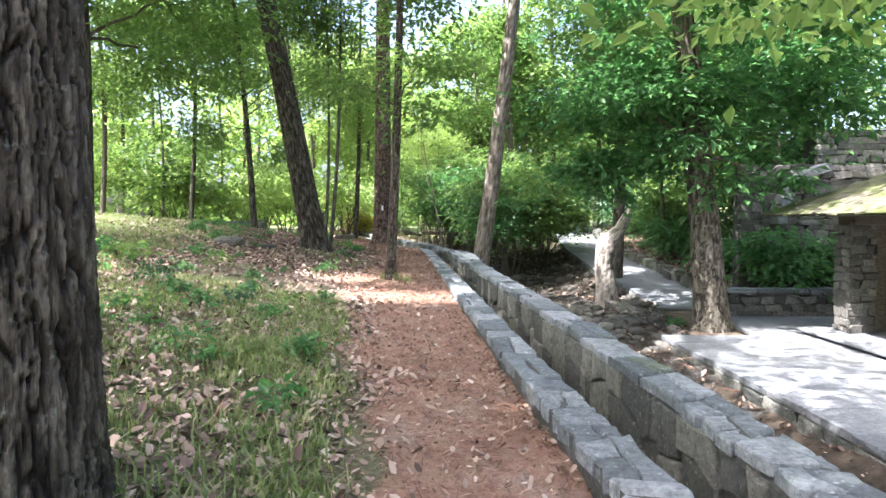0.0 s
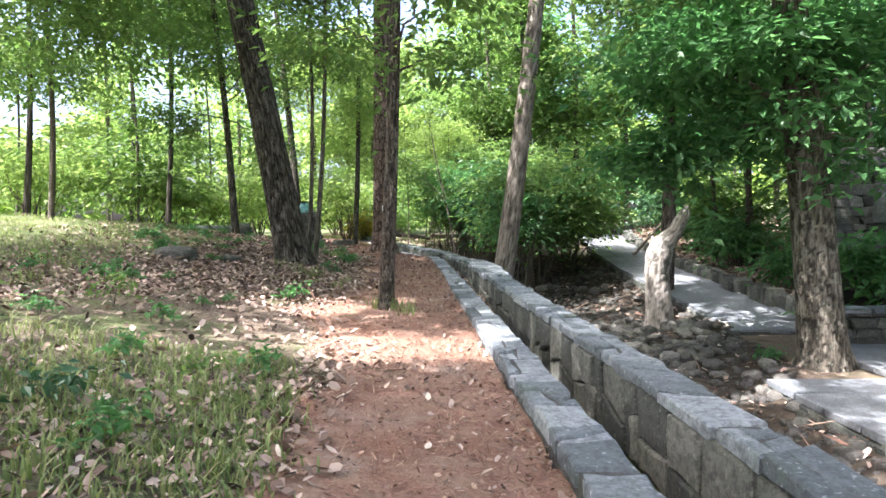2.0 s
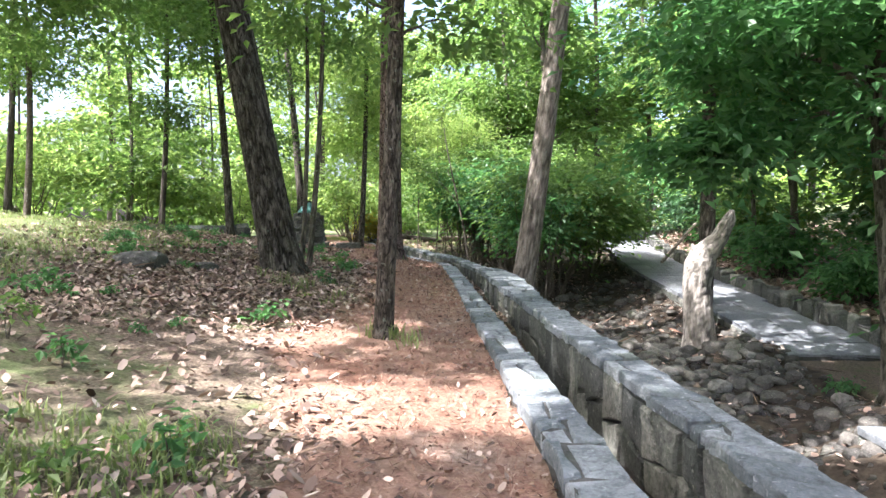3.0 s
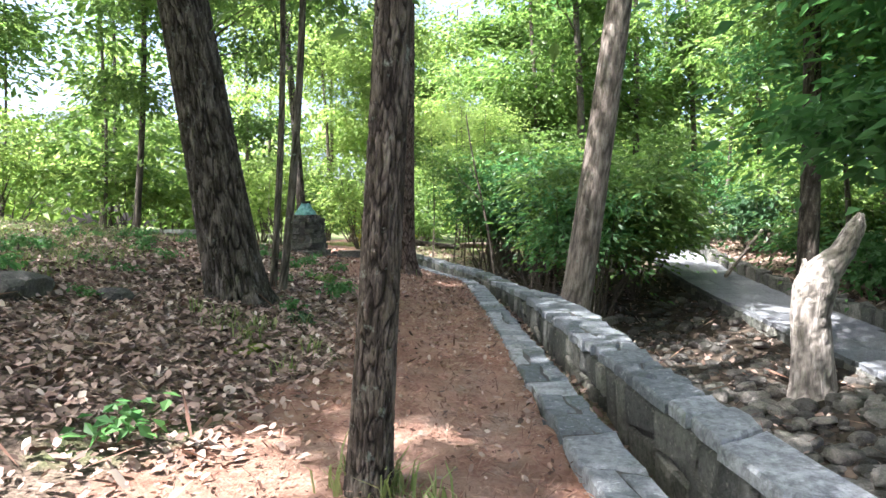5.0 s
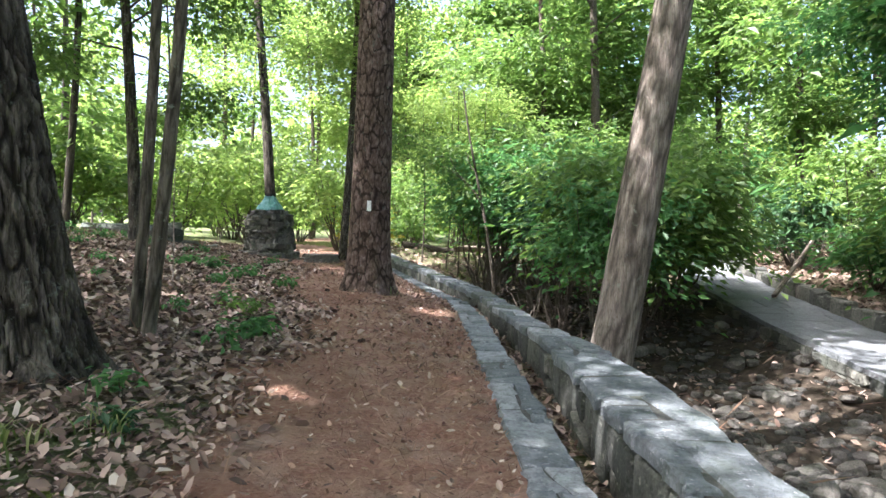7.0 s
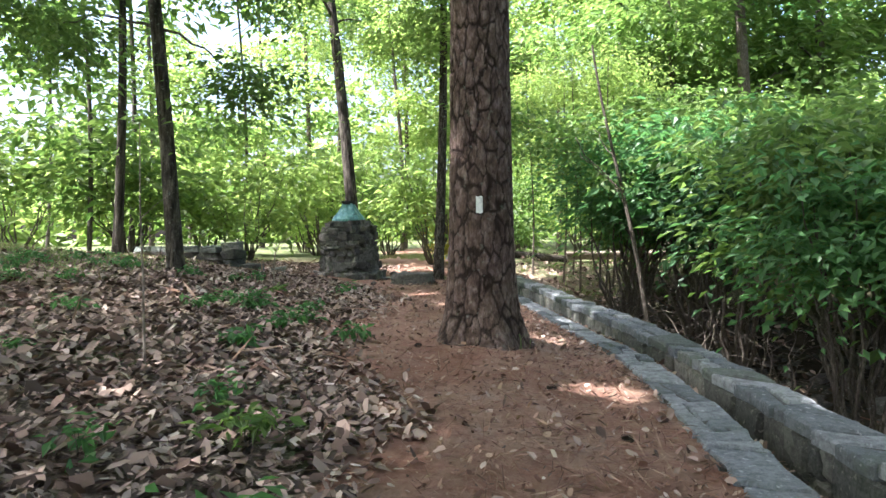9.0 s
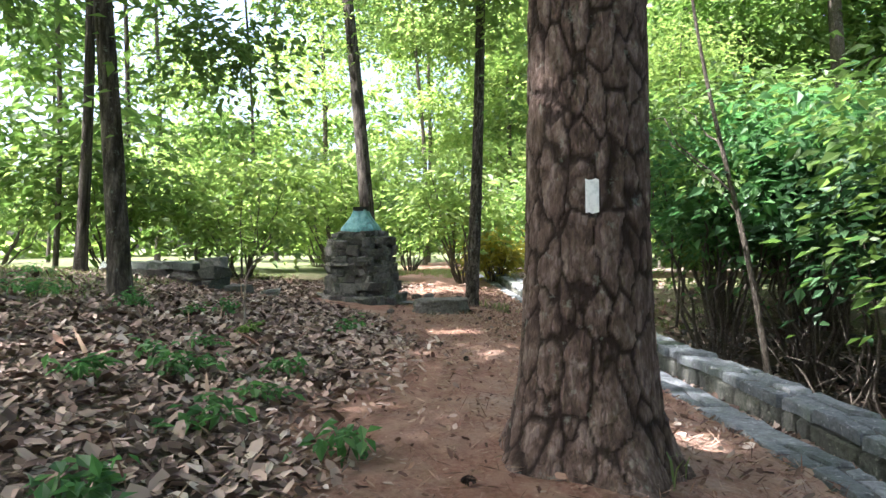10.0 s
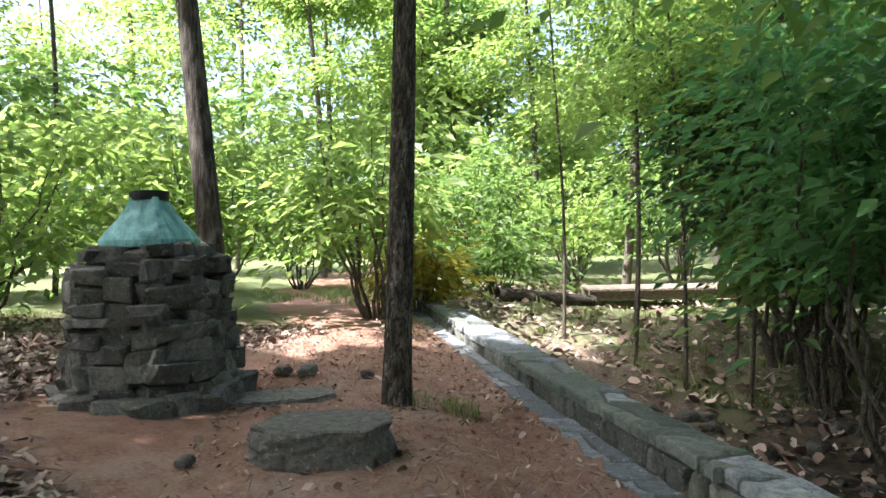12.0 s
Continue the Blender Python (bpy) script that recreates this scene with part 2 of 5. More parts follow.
clay_l = interp([(-12, -0.3), (2.5, -0.5), (4, -0.62), (6, -0.85), (10.6, -1.75), (14.5, -1.85), (16.4, -1.95), (20, -3.2), (24, -4.2), (25.8, -4.8), (26.7, -6.7), (28.6, -7.1), (29.8, -6.1), (31, -5.7), (36, -7.6), (45, -10)])
path_z = interp([(-12, -0.2), (0, -0.1), (5.4, 0.0), (8.3, 0.08), (11, 0.17), (16, 0.29), (20, 0.39), (22, 0.42), (25, 0.38), (28, 0.36), (34, 0.42), (45, 0.4), (80, 0.3)])
kerb_z = interp([(-12, 0.02), (2.5, 0.066), (4.5, 0.075), (6.5, 0.118), (8.5, 0.165), (10.5, 0.195), (14.5, 0.225), (17.5, 0.255), (19, 0.285), (20.5, 0.265), (22, 0.195), (23.5, 0.165), (27.5, 0.17), (30, 0.23), (34, 0.35), (42, 0.45)])
wall_z = interp([(-12, 0.0), (2.5, 0.033), (4.5, 0.085), (6.5, 0.135), (8.5, 0.195), (10.5, 0.25), (12.5, 0.32), (14.5, 0.385), (16, 0.375), (17.5, 0.345), (19, 0.32), (20.5, 0.345), (22, 0.375), (23.5, 0.37), (25.5, 0.4), (27.5, 0.4), (30, 0.42), (34, 0.53), (42, 0.66)])
walk_l = interp([(-12, 4.2), (12.3, 4.3), (13.4, 5.3), (16.5, 5.5), (18, 5.45), (20, 5.37), (24, 5.29), (27, 5.28), (31, 5.5), (34, 6.1), (40, 8.0), (60, 13)])
walk_z = interp([(-12, -1.05), (16.5, -1.05), (18, -0.85), (20, -0.69), (22, -0.52), (24, -0.385), (27, -0.1), (31, 0.32), (34, 0.55), (60, 1.2)])
bed_z = interp([(-12, -1.6), (8, -1.6), (13, -1.55), (20, -1.3), (26, -0.9), (30, -0.3), (34, 0.2), (60, 0.3)])
rise = interp([(0, 0), (1.7, 0.28), (5, 0.72), (9, 1.05), (20, 1.3), (60, 1.2), (400, 1.0)])
fade = interp([(0, 1), (24, 1), (31, 0.35), (45, 0.25), (80, 0.2)])
wall_w = interp([(-12, 0.33), (2.5, 0.32), (5, 0.285), (12.5, 0.3), (13.8, 0.42), (15.5, 0.5), (16.8, 0.4), (18, 0.28), (25, 0.27), (27.5, 0.36), (30, 0.42), (42, 0.42)])
WALL_W, KERB_W, WALK_W = 0.3, 0.29, 1.8


def smooth(a, b, v):
    t = np.clip((v - a) / (b - a), 0, 1)
    return t * t * (3 - 2 * t)


def ground_z(x, y):
    x, y = np.asarray(x, float), np.asarray(y, float)
    pz = path_z(y)
    d = path_l(y) - x
    left = pz + rise(np.maximum(d, 0)) * fade(y)
    left += 0.05 * np.sin(1.7 * x + 0.6 * y) * np.sin(1.1 * y - 0.5 * x) * smooth(0.2, 2.0, d)
    kl, wl, wk = kerb_l(y), wall_l(y), walk_l(y)
    left += (np.minimum(pz - 0.05, kerb_z(y) - 0.025 + 0.035 * smooth(25.5, 27.5, y)) - pz) * smooth(1.3, 0.05, kl - x)
    gutter = kerb_z(y) - 0.62 + 0.34 * smooth(10.5, 13.5, y) + 0.2 * smooth(18.5, 22, y)
    bz = bed_z(y) + 0.1 * np.sin(1.9 * x + y) * np.sin(2.3 * y)
    r = (x - wl - wall_w(y)) / np.maximum(wk - wl - wall_w(y), 0.3)
    bank = 0.35 * np.clip(1 - r / 0.3, 0, 1) + 0.35 * np.clip((r - 0.75) / 0.25, 0, 1)
    bed = bz + bank
    wz = walk_z(y)
    over = x - wk - np.where(y < 14.7, 9.5, WALK_W + 0.25)
    right = wz - 0.1 + np.where(over > 0, np.minimum(0.25 * smooth(0, 0.3, over) + 0.11 * np.maximum(over, 0), 3.5), 0)
    z = np.where(x < kl + 0.1, left, np.where(x < wl + 0.15, gutter, np.where(x < wk + 0.12, bed, right)))
    far = smooth(45, 90, np.hypot(x, y - 15))
    return z * (1 - far) + 0.6 * far


def gz(x, y):
    return float(ground_z(x, y))


# ---- building helpers ----
RNG = np.random.default_rng(7)


def mesh_np(name, verts, faces, mat, smooth_shade=True):
    """A mesh from an array of points and one of quads or triangles."""
    me = bpy.data.meshes.new(name)
    verts, faces = np.asarray(verts, np.float32), np.asarray(faces, np.int32)
    n, k = faces.shape
    me.vertices.add(len(verts))
    me.vertices.foreach_set("co", verts.ravel())
    me.loops.add(n * k)
    me.loops.foreach_set("vertex_index", faces.ravel())
    me.polygons.add(n)
    me.polygons.foreach_set("loop_start", np.arange(0, n * k, k, dtype=np.int32))
    me.polygons.foreach_set("use_smooth", np.full(n, smooth_shade))
    me.update(calc_edges=True)
    me.materials.append(mat)
    return me


def attach(name, me, parent=None, label=""):
    ob = new(name, me)
    ob.parent = parent
    if label:
        ob["label"] = label
    return ob


def part(name, bm, mat, parent, label=""):
    me = bpy.data.meshes.new(name)
    bm.to_mesh(me)
    bm.free()
    me.materials.append(mat)
    return attach(name, me, parent, label)


def thing(name, place, label, category, group="", kind=""):
    ob = new(name)
    ob.empty_display_size = 0.2
    ob.location = place
    return tagged(ob, label, category, group, kind)


def set_attr(me, name, values):
    a = me.attributes.new(name, "FLOAT", "POINT")
    a.data.foreach_set("value", np.asarray(values, np.float32))


def grid_faces(rows, cols, wrap=False):
    i = np.arange(rows - 1)[:, None]
    j = np.arange(cols if wrap else cols - 1)[None, :]
    j2 = (j + 1) % cols
    return np.stack([i * cols + j, i * cols + j2, (i + 1) * cols + j2, (i + 1) * cols + j], -1).reshape(-1, 4)


# ---- ground ----
def axis(lo, hi, step, ends):
    core = np.arange(lo, hi + 1e-6, step)
    low, high, s = [lo], [hi], step
    while low[-1] > ends[0] or high[-1] < ends[1]:
        s *= 1.22
        low.append(low[-1] - s)
        high.append(high[-1] + s)
    return np.concatenate([low[:0:-1], core, high[1:]])


gx, gy = axis(-9, 9, 0.11, (-600, 600)), axis(-3, 36, 0.13, (-600, 600))
GX, GY = np.meshgrid(gx, gy)
GZ = ground_z(GX, GY)
near = smooth(0, 2, 12 - np.abs(GX))
GZ = GZ + near * 0.012 * (np.sin(9.1 * GX + 3 * np.sin(2.3 * GY)) * np.sin(7.7 * GY + 2 * np.sin(3.1 * GX)))
pts = np.stack([GX, GY, GZ], -1).reshape(-1, 3)
faces = grid_faces(len(gy), len(gx))
mid = pts[faces].mean(1)
pl, kl = clay_l(pts[:, 1]), kerb_l(pts[:, 1])
clay = smooth(-0.25, 0.3, pts[:, 0] - pl + 0.22 * np.sin(1.3 * pts[:, 1]) + 0.1 * np.sin(3.7 * pts[:, 1])) * (pts[:, 0] < np.where(pts[:, 1] > 24.8, wall_l(pts[:, 1]) + 0.14, kl + 0.12)) * (pts[:, 1] < 60) * (pts[:, 1] > -20)
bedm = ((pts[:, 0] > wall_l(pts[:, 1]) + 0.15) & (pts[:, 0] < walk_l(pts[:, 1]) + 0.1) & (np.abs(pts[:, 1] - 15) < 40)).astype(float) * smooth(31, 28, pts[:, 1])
green = np.maximum(smooth(30, 36, pts[:, 1]), np.maximum(smooth(-8, -12, pts[:, 0]), np.maximum(0.55 * smooth(10, 6, pts[:, 1]) * (pts[:, 0] < 0.5), 0.85 * smooth(3.0, 4.6, clay_l(pts[:, 1]) - pts[:, 0]))))
on_path = (mid[:, 0] > clay_l(mid[:, 1]) + 0.0) & (mid[:, 0] < kerb_l(mid[:, 1]) + 0.05) & (mid[:, 1] < 45) & (mid[:, 1] > -10)


def sheet(name, chosen, label, category):
    used, inv = np.unique(faces[chosen], return_inverse=True)
    me = mesh_np(name, pts[used], inv.reshape(-1, 4), GROUND)
    set_attr(me, "clay", clay[used])
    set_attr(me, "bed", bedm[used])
    set_attr(me, "green", green[used])
    return tagged(attach(name, me), label, category, kind="structure")


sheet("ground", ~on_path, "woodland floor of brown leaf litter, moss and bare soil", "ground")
sheet("path", on_path, "trodden red clay footpath strewn with pine needles", "path")

# ---- trees ----


def spine_points(base, height, lean, bend, n, dense=0.0):
    """Points up a trunk: lean is metres sideways per metre up, bend a gentle wave; dense: the height that takes most rows."""
    s = np.linspace(0, 1, n)
    if dense:
        k = int(n * 0.86)
        s = np.concatenate([np.linspace(0, dense / height, k), np.linspace(dense / height, 1, n - k + 1)[1:]])
    h = s * height
    x = base[0] + lean[0] * h + bend * np.sin(s * 5.0 + base[0])
    y = base[1] + lean[1] * h + bend * np.sin(s * 4.0 + base[1])
    x -= x[0] - base[0]
    y -= y[0] - base[1]
    return np.stack([x, y, base[2] + h], -1)


def tube(pts3, radii, seg, mat, name="tube", relief=0.0, style="furrow", flare=0.0, seed=0, grain=1.0):
    """A tapered round limb along points, with furrows or plates in its bark."""
    pts3 = np.asarray(pts3, float)
    n = len(pts3)
    tan = np.gradient(pts3, axis=0)
    tan /= np.linalg.norm(tan, axis=1)[:, None]
    ref = np.zeros(3)
    ref[int(np.argmin(np.abs(pts3[-1] - pts3[0]) + np.array((0.01, 0.0, 0.02))))] = 1.0
    ref = np.repeat(ref[None, :], n, 0)
    u = np.cross(tan, ref)
    u /= np.linalg.norm(u, axis=1)[:, None]
    v = np.cross(tan, u)
    ang = np.linspace(0, 2 * np.pi, seg, endpoint=False)
    rad = np.repeat(np.asarray(radii, float)[:, None], seg, 1)
    length = np.concatenate([[0], np.cumsum(np.linalg.norm(np.diff(pts3, axis=0), axis=1))])
    crack, tone = np.zeros((n, seg)), np.full((n, seg), 0.5)
    if flare:
        lobes = 1 + 0.35 * np.sin(ang * 5 + seed) + 0.2 * np.sin(ang * 3 + 2 * seed)
        rad += flare * np.exp(-length / 0.22)[:, None] * lobes[None, :] * 0.8
        rad += 0.12 * flare * np.exp(-length / 0.8)[:, None]
    if relief:
        r0 = max(float(radii[0]), 0.02) * grain
        for i in range(n):
            for j in range(seg):
                c, s = math.cos(ang[j]) * r0, math.sin(ang[j]) * r0
                if style == "plate":
                    w = 0.022 * noise.noise((c * 13, s * 13, length[i] * 9 + seed)) + 0.006 * noise.noise((c * 50, s * 50, length[i] * 40 + seed))
                    d, q = noise.voronoi(((c + w) * 10, (s + w) * 10, (length[i] + w) * 3.8 + seed))
                    d2, q2 = noise.voronoi(((c + w) * 20, (s - w) * 20, (length[i] + w) * 8.5 - seed))
                    e = min(max((d[1] - d[0] - 0.01) / 0.12, 0), 1)
                    f = min(max((d2[1] - d2[0]) / 0.12, 0), 1)
                    k = (e * e * (3 - 2 * e)) * (0.72 + 0.28 * f)
                    cell = (math.sin(q2[0].x * 12.9 + q2[0].y * 78.2 + q2[0].z * 37.7) * 4375.5) % 1.0
                    lay = 0.2 * noise.noise((c * 45, s * 45, length[i] * 28 + seed)) + 0.4 * (cell - 0.5)
                    tone[i, j] = 0.3 + 0.4 * cell + 0.5 * noise.noise((c * 24, s * 24, length[i] * 15 + seed))
                else:
                    w = 0.045 * noise.noise((c * 8, s * 8, length[i] * 4 + seed))
                    a = abs(noise.noise(((c + w) * 25, (s + w) * 25, length[i] * 2.3 * grain ** 2 + seed)))
                    b = abs(noise.noise(((c - w) * 44, (s + w) * 44, length[i] * 8.5 - seed)))
                    k = min(a * 6.0, 1.0) ** 1.3 * (0.72 + 0.28 * min(b * 5.0, 1))
                    tone[i, j] = 0.5 + 0.9 * noise.noise((c * 14, s * 14, length[i] * 5 + seed))
                    lay = 0.22 * noise.noise((c * 60, s * 60, length[i] * 40 + seed))
                # depth mask that also drives the painted furrow shade
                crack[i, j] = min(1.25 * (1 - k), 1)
                rad[i, j] += relief * (k - 0.7 + lay)
    ring = pts3[:, None, :] + rad[:, :, None] * (np.cos(ang)[None, :, None] * u[:, None, :] + np.sin(ang)[None, :, None] * v[:, None, :])
    verts = ring.reshape(-1, 3)
    me = mesh_np(name, np.vstack([verts, pts3[-1:] + tan[-1:] * radii[-1] * 0.3]), grid_faces(n, seg, True), mat)
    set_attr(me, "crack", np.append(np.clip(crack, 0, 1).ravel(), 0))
    set_attr(me, "tone", np.append(np.clip(tone, 0, 1).ravel(), 0.5))
    return me


def leaves(centres, radii, count, size, seed, spray=26, flat=0.35, spread=0.32, droop=0.25, aspect=0.5):
    """Points and quads of leaves set in flat sprays, the sprays scattered through ellipsoids."""
    r = np.random.default_rng(seed)
    centres, radii = np.atleast_2d(centres).astype(float), np.atleast_2d(radii).astype(float)
    vol = radii.prod(1) ** 0.67
    n_spray = max(1, count // spray)
    which = r.choice(len(centres), n_spray, p=vol / vol.sum())
    d = r.normal(size=(n_spray, 3))
    d /= np.linalg.norm(d, axis=1)[:, None]
    d *= (r.random(n_spray) ** 0.45)[:, None]
    c = centres[which] + d * radii[which]
    tilt = r.normal(0, 0.3, (n_spray, 2))
    off = r.normal(size=(n_spray, spray, 3)) * spread * (0.6 + 0.8 * r.random((n_spray, 1, 1)))
    off[:, :, 2] = off[:, :, 2] * flat + off[:, :, 0] * tilt[:, :1] + off[:, :, 1] * tilt[:, 1:] - droop * (off[:, :, 0] ** 2 + off[:, :, 1] ** 2)
    p = (c[:, None, :] + off).reshape(-1, 3)
    m = len(p)
    out = off.reshape(-1, 3) + r.normal(0, 0.25, (m, 3))
    out[:, 2] = out[:, 2] * 0.5 - 0.1
    out /= np.linalg.norm(out, axis=1)[:, None] + 1e-9
    up = np.array([0, 0, 1.0]) + r.normal(0, 0.42, (m, 3))
    side = np.cross(out, up)
    side /= np.linalg.norm(side, axis=1)[:, None] + 1e-9
    nrm = np.cross(side, out)
    L = (size * (0.65 + 0.7 * r.random(m)))[:, None]
    W = L * aspect * 0.5
    a = p
    b = p + out * L * 0.45 + side * W + nrm * W * 0.35
    t = p + out * L - nrm * L * 0.12
    e = p + out * L * 0.45 - side * W + nrm * W * 0.35
    v = np.stack([a, b, t, e], 1)
    foot = p - np.array(_to)[None, :] * ((p[:, 2] - 0.25) / _to.z)[:, None]
    keep = np.ones(m, bool)
    for gx0, gy0, rx0, ry0 in CANOPY_GAPS:
        keep &= (p[:, 2] < 3.0) | (((foot[:, 0] - gx0) / rx0) ** 2 + ((foot[:, 1] - gy0) / ry0) ** 2 > 1 + 0.35 * np.sin(5 * foot[:, 0] + 3 * foot[:, 1]))
    v = v[keep].reshape(-1, 3)
    return v, np.arange(len(v)).reshape(-1, 4)


# holes in the leaf roof through which sun reaches the ground: centre and half widths of each sunlit patch
CANOPY_GAPS = ((-0.7, 8.9, 1.1, 0.6), (0.2, 9.3, 0.5, 0.35), (-1.75, 10.9, 0.6, 0.65), (-1.55, 15.3, 0.26, 0.2), (-3.4, 24.5, 0.4, 0.25), (-1.36, 21.15, 0.4, 0.3), (-0.8, 19.25, 0.4, 0.3), (-5.0, 31.5, 0.7, 1.6), (-2.6, 32.5, 1.2, 2.0), (4.6, 18.3, 0.6, 0.6), (6.0, 22.0, 0.5, 0.7), (6.3, 9.5, 0.6, 0.6), (5.2, 7.6, 0.35, 0.35), (3.4, 12.0, 0.6, 0.8), (-0.9, 11.6, 0.35, 0.25), (0.6, 18.9, 0.45, 0.4))


def crown(parent, clumps, count, size, mat, seed, label="", **kw):
    c = [q[:3] for q in clumps]
    s = [q[3:] if len(q) == 6 else (q[3], q[3], q[3] * 0.7) for q in clumps]
    v, f = leaves(c, s, count, size, seed, **kw)
    return attach("crown", mesh_np("crown", v - np.array(parent.location), f, mat, False), parent, label)


def limb(parent, start, end, r, mat, seed=0, sag=0.12, seg=7, n=9):
    a, b = np.array(start, float), np.array(end, float)
    rr = np.random.default_rng(seed)
    s = np.linspace(0, 1, n)
    p = a + (b - a) * s[:, None]
    d = np.linalg.norm(b - a)
    p += rr.normal(0, 0.025 * d, (n, 3)) * np.sin(np.pi * s)[:, None]
    p[:, 2] += sag * d * np.sin(np.pi * s)
    return attach("limb", tube(p - np.array(parent.location), r * (1 - 0.8 * s), seg, mat, "limb"), parent)


def tree(label, base, height, r, lean, mat, clumps, count, size, leaf, seed, rows=40, seg=14, relief=0.0, style="furrow", flare=0.0, bend=0.08, top=0.35, limbs=True, category="tree", sink=0.25, dense=0.0, grain=1.0, **kw):
    x, y = base[0], base[1]
    z = base[2] if len(base) > 2 else gz(x, y)
    t = thing("tree", (x, y, z), label, category)
    p = spine_points((0, 0, -sink), height + sink, lean, bend, rows, dense)
    s = (p[:, 2] - p[0, 2]) / (height + sink)
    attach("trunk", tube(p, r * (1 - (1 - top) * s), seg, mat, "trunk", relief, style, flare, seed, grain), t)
    if limbs:
        for i, c in enumerate(clumps[:8]):
            hz = min(max(0.3 * height, c[2] - z - 0.9 * math.hypot(c[0] - x, c[1] - y) * 0.6), 0.92 * height)
            k = int(np.argmin(np.abs(p[:, 2] - hz)))
            limb(t, p[k] + np.array((x, y, z)), c[:3], max(r * 0.22, 0.012), mat, seed + i)
    if clumps:
        crown(t, clumps, count, size, leaf, seed, **kw)
    return t

# ---- stones ----


def stone_pool(n, seed, rough=0.06, cut=0.14, slab=False):
    """Unit blocks with chipped, uneven edges; 44 triangles each."""
    r = random.Random(seed)
    pool = []
    for _ in range(n):
        bm = bmesh.new()
        bmesh.ops.create_cube(bm, size=1.0)
        for v in bm.verts:
            v.co += Vector([r.uniform(-rough, rough) * 1.6 * (1, 1, 0.25 if slab else 1)[k] for k in range(3)])
        bmesh.ops.bevel(bm, geom=bm.edges[:], offset=cut * r.uniform(0.6, 1.1), segments=1, affect="EDGES", clamp_overlap=True)
        for v in bm.verts:
            v.co += Vector([r.uniform(-rough, rough) * 0.45 * (1, 1, 0.5 if slab else 1)[k] for k in range(3)])
        me = bpy.data.meshes.new("stone")
        bm.to_mesh(me)
        bm.free()
        pool.append(me)
    return pool


def with_material(pool, mat):
    out = []
    for me in pool:
        c = me.copy()
        c.materials.append(mat)
        out.append(c)
    return out


_caps, _rough = stone_pool(26, 5, 0.05, 0.04, True), stone_pool(24, 8, 0.12, 0.09)
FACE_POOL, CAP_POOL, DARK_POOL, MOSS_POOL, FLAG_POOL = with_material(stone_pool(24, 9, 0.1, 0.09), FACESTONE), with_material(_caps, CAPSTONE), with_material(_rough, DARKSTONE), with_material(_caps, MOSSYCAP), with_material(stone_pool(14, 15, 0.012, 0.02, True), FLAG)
srand = random.Random(11)


def stone(name, pool, parent, centre, size, yaw, tip=0.0):
    ob = new(name, srand.choice(pool))
    ob.parent = parent
    loc = Vector(centre) - parent.location
    ob.matrix_basis = Matrix.LocRotScale(loc, Euler((srand.uniform(-tip, tip), srand.uniform(-tip, tip), yaw + srand.uniform(-tip, tip))), Vector(size))
    return ob


def ribbon(name, y0, y1, left, width, top, bottom, mat, step=0.25, inset=0.0):
    """A solid strip along the walk between two edges: top, bottom, both sides and ends."""
    ys = np.arange(y0, y1 + step / 2, step)
    l, t = left(ys) + inset, top(ys)
    w = width(ys) if callable(width) else np.full_like(ys, width)
    b = bottom(ys)
    r = l + w - 2 * inset
    ring = np.stack([np.stack([l, ys, b], -1), np.stack([l, ys, t], -1), np.stack([r, ys, t], -1), np.stack([r, ys, b], -1)], 1)
    f = grid_faces(len(ys), 4, True)
    n = len(ys)
    f = np.vstack([f, [[0, 1, 2, 3]], [[4 * n - 1, 4 * n - 2, 4 * n - 3, 4 * n - 4]]])
    return mesh_np(name, ring.reshape(-1, 3), f, mat, False)


def heading(fn, y):
    return -math.atan2(float(fn(y + 0.3) - fn(y - 0.3)), 0.6)


def broken_cells(r, s0, s1, length, skew, split, again):
    """A strip cut into irregular four- to seven-sided pieces; corners as (along, across), across from 0 to 1."""
    out = []
    s, k = s0, r.uniform(-skew, skew)
    while s < s1:
        n, k2 = r.uniform(*length), r.uniform(-skew, skew)
        a, b, c, d = (s - k, 0.0), (s + n - k2, 0.0), (s + n + k2, 1.0), (s + k, 1.0)
        pieces = [[a, b, c, d]]
        if r.random() < split:
            u, v = r.uniform(0.3, 0.7), r.uniform(0.3, 0.7)
            p, q = (s - k + 2 * k * u, u), (s + n - k2 + 2 * k2 * v, v)
            pieces = [[a, b, q, p], [p, q, c, d]]
        for piece in pieces:
            if r.random() < again:
                f, g = r.uniform(0.35, 0.65), r.uniform(0.35, 0.65)
                p = tuple(piece[0][i] * (1 - f) + piece[1][i] * f for i in range(2))
                q = tuple(piece[3][i] * (1 - g) + piece[2][i] * g for i in range(2))
                out += [[piece[0], p, q, piece[3]], [p, piece[1], piece[2], q]]
            else:
                out.append(piece)
        s, k = s + n, k2
    return out


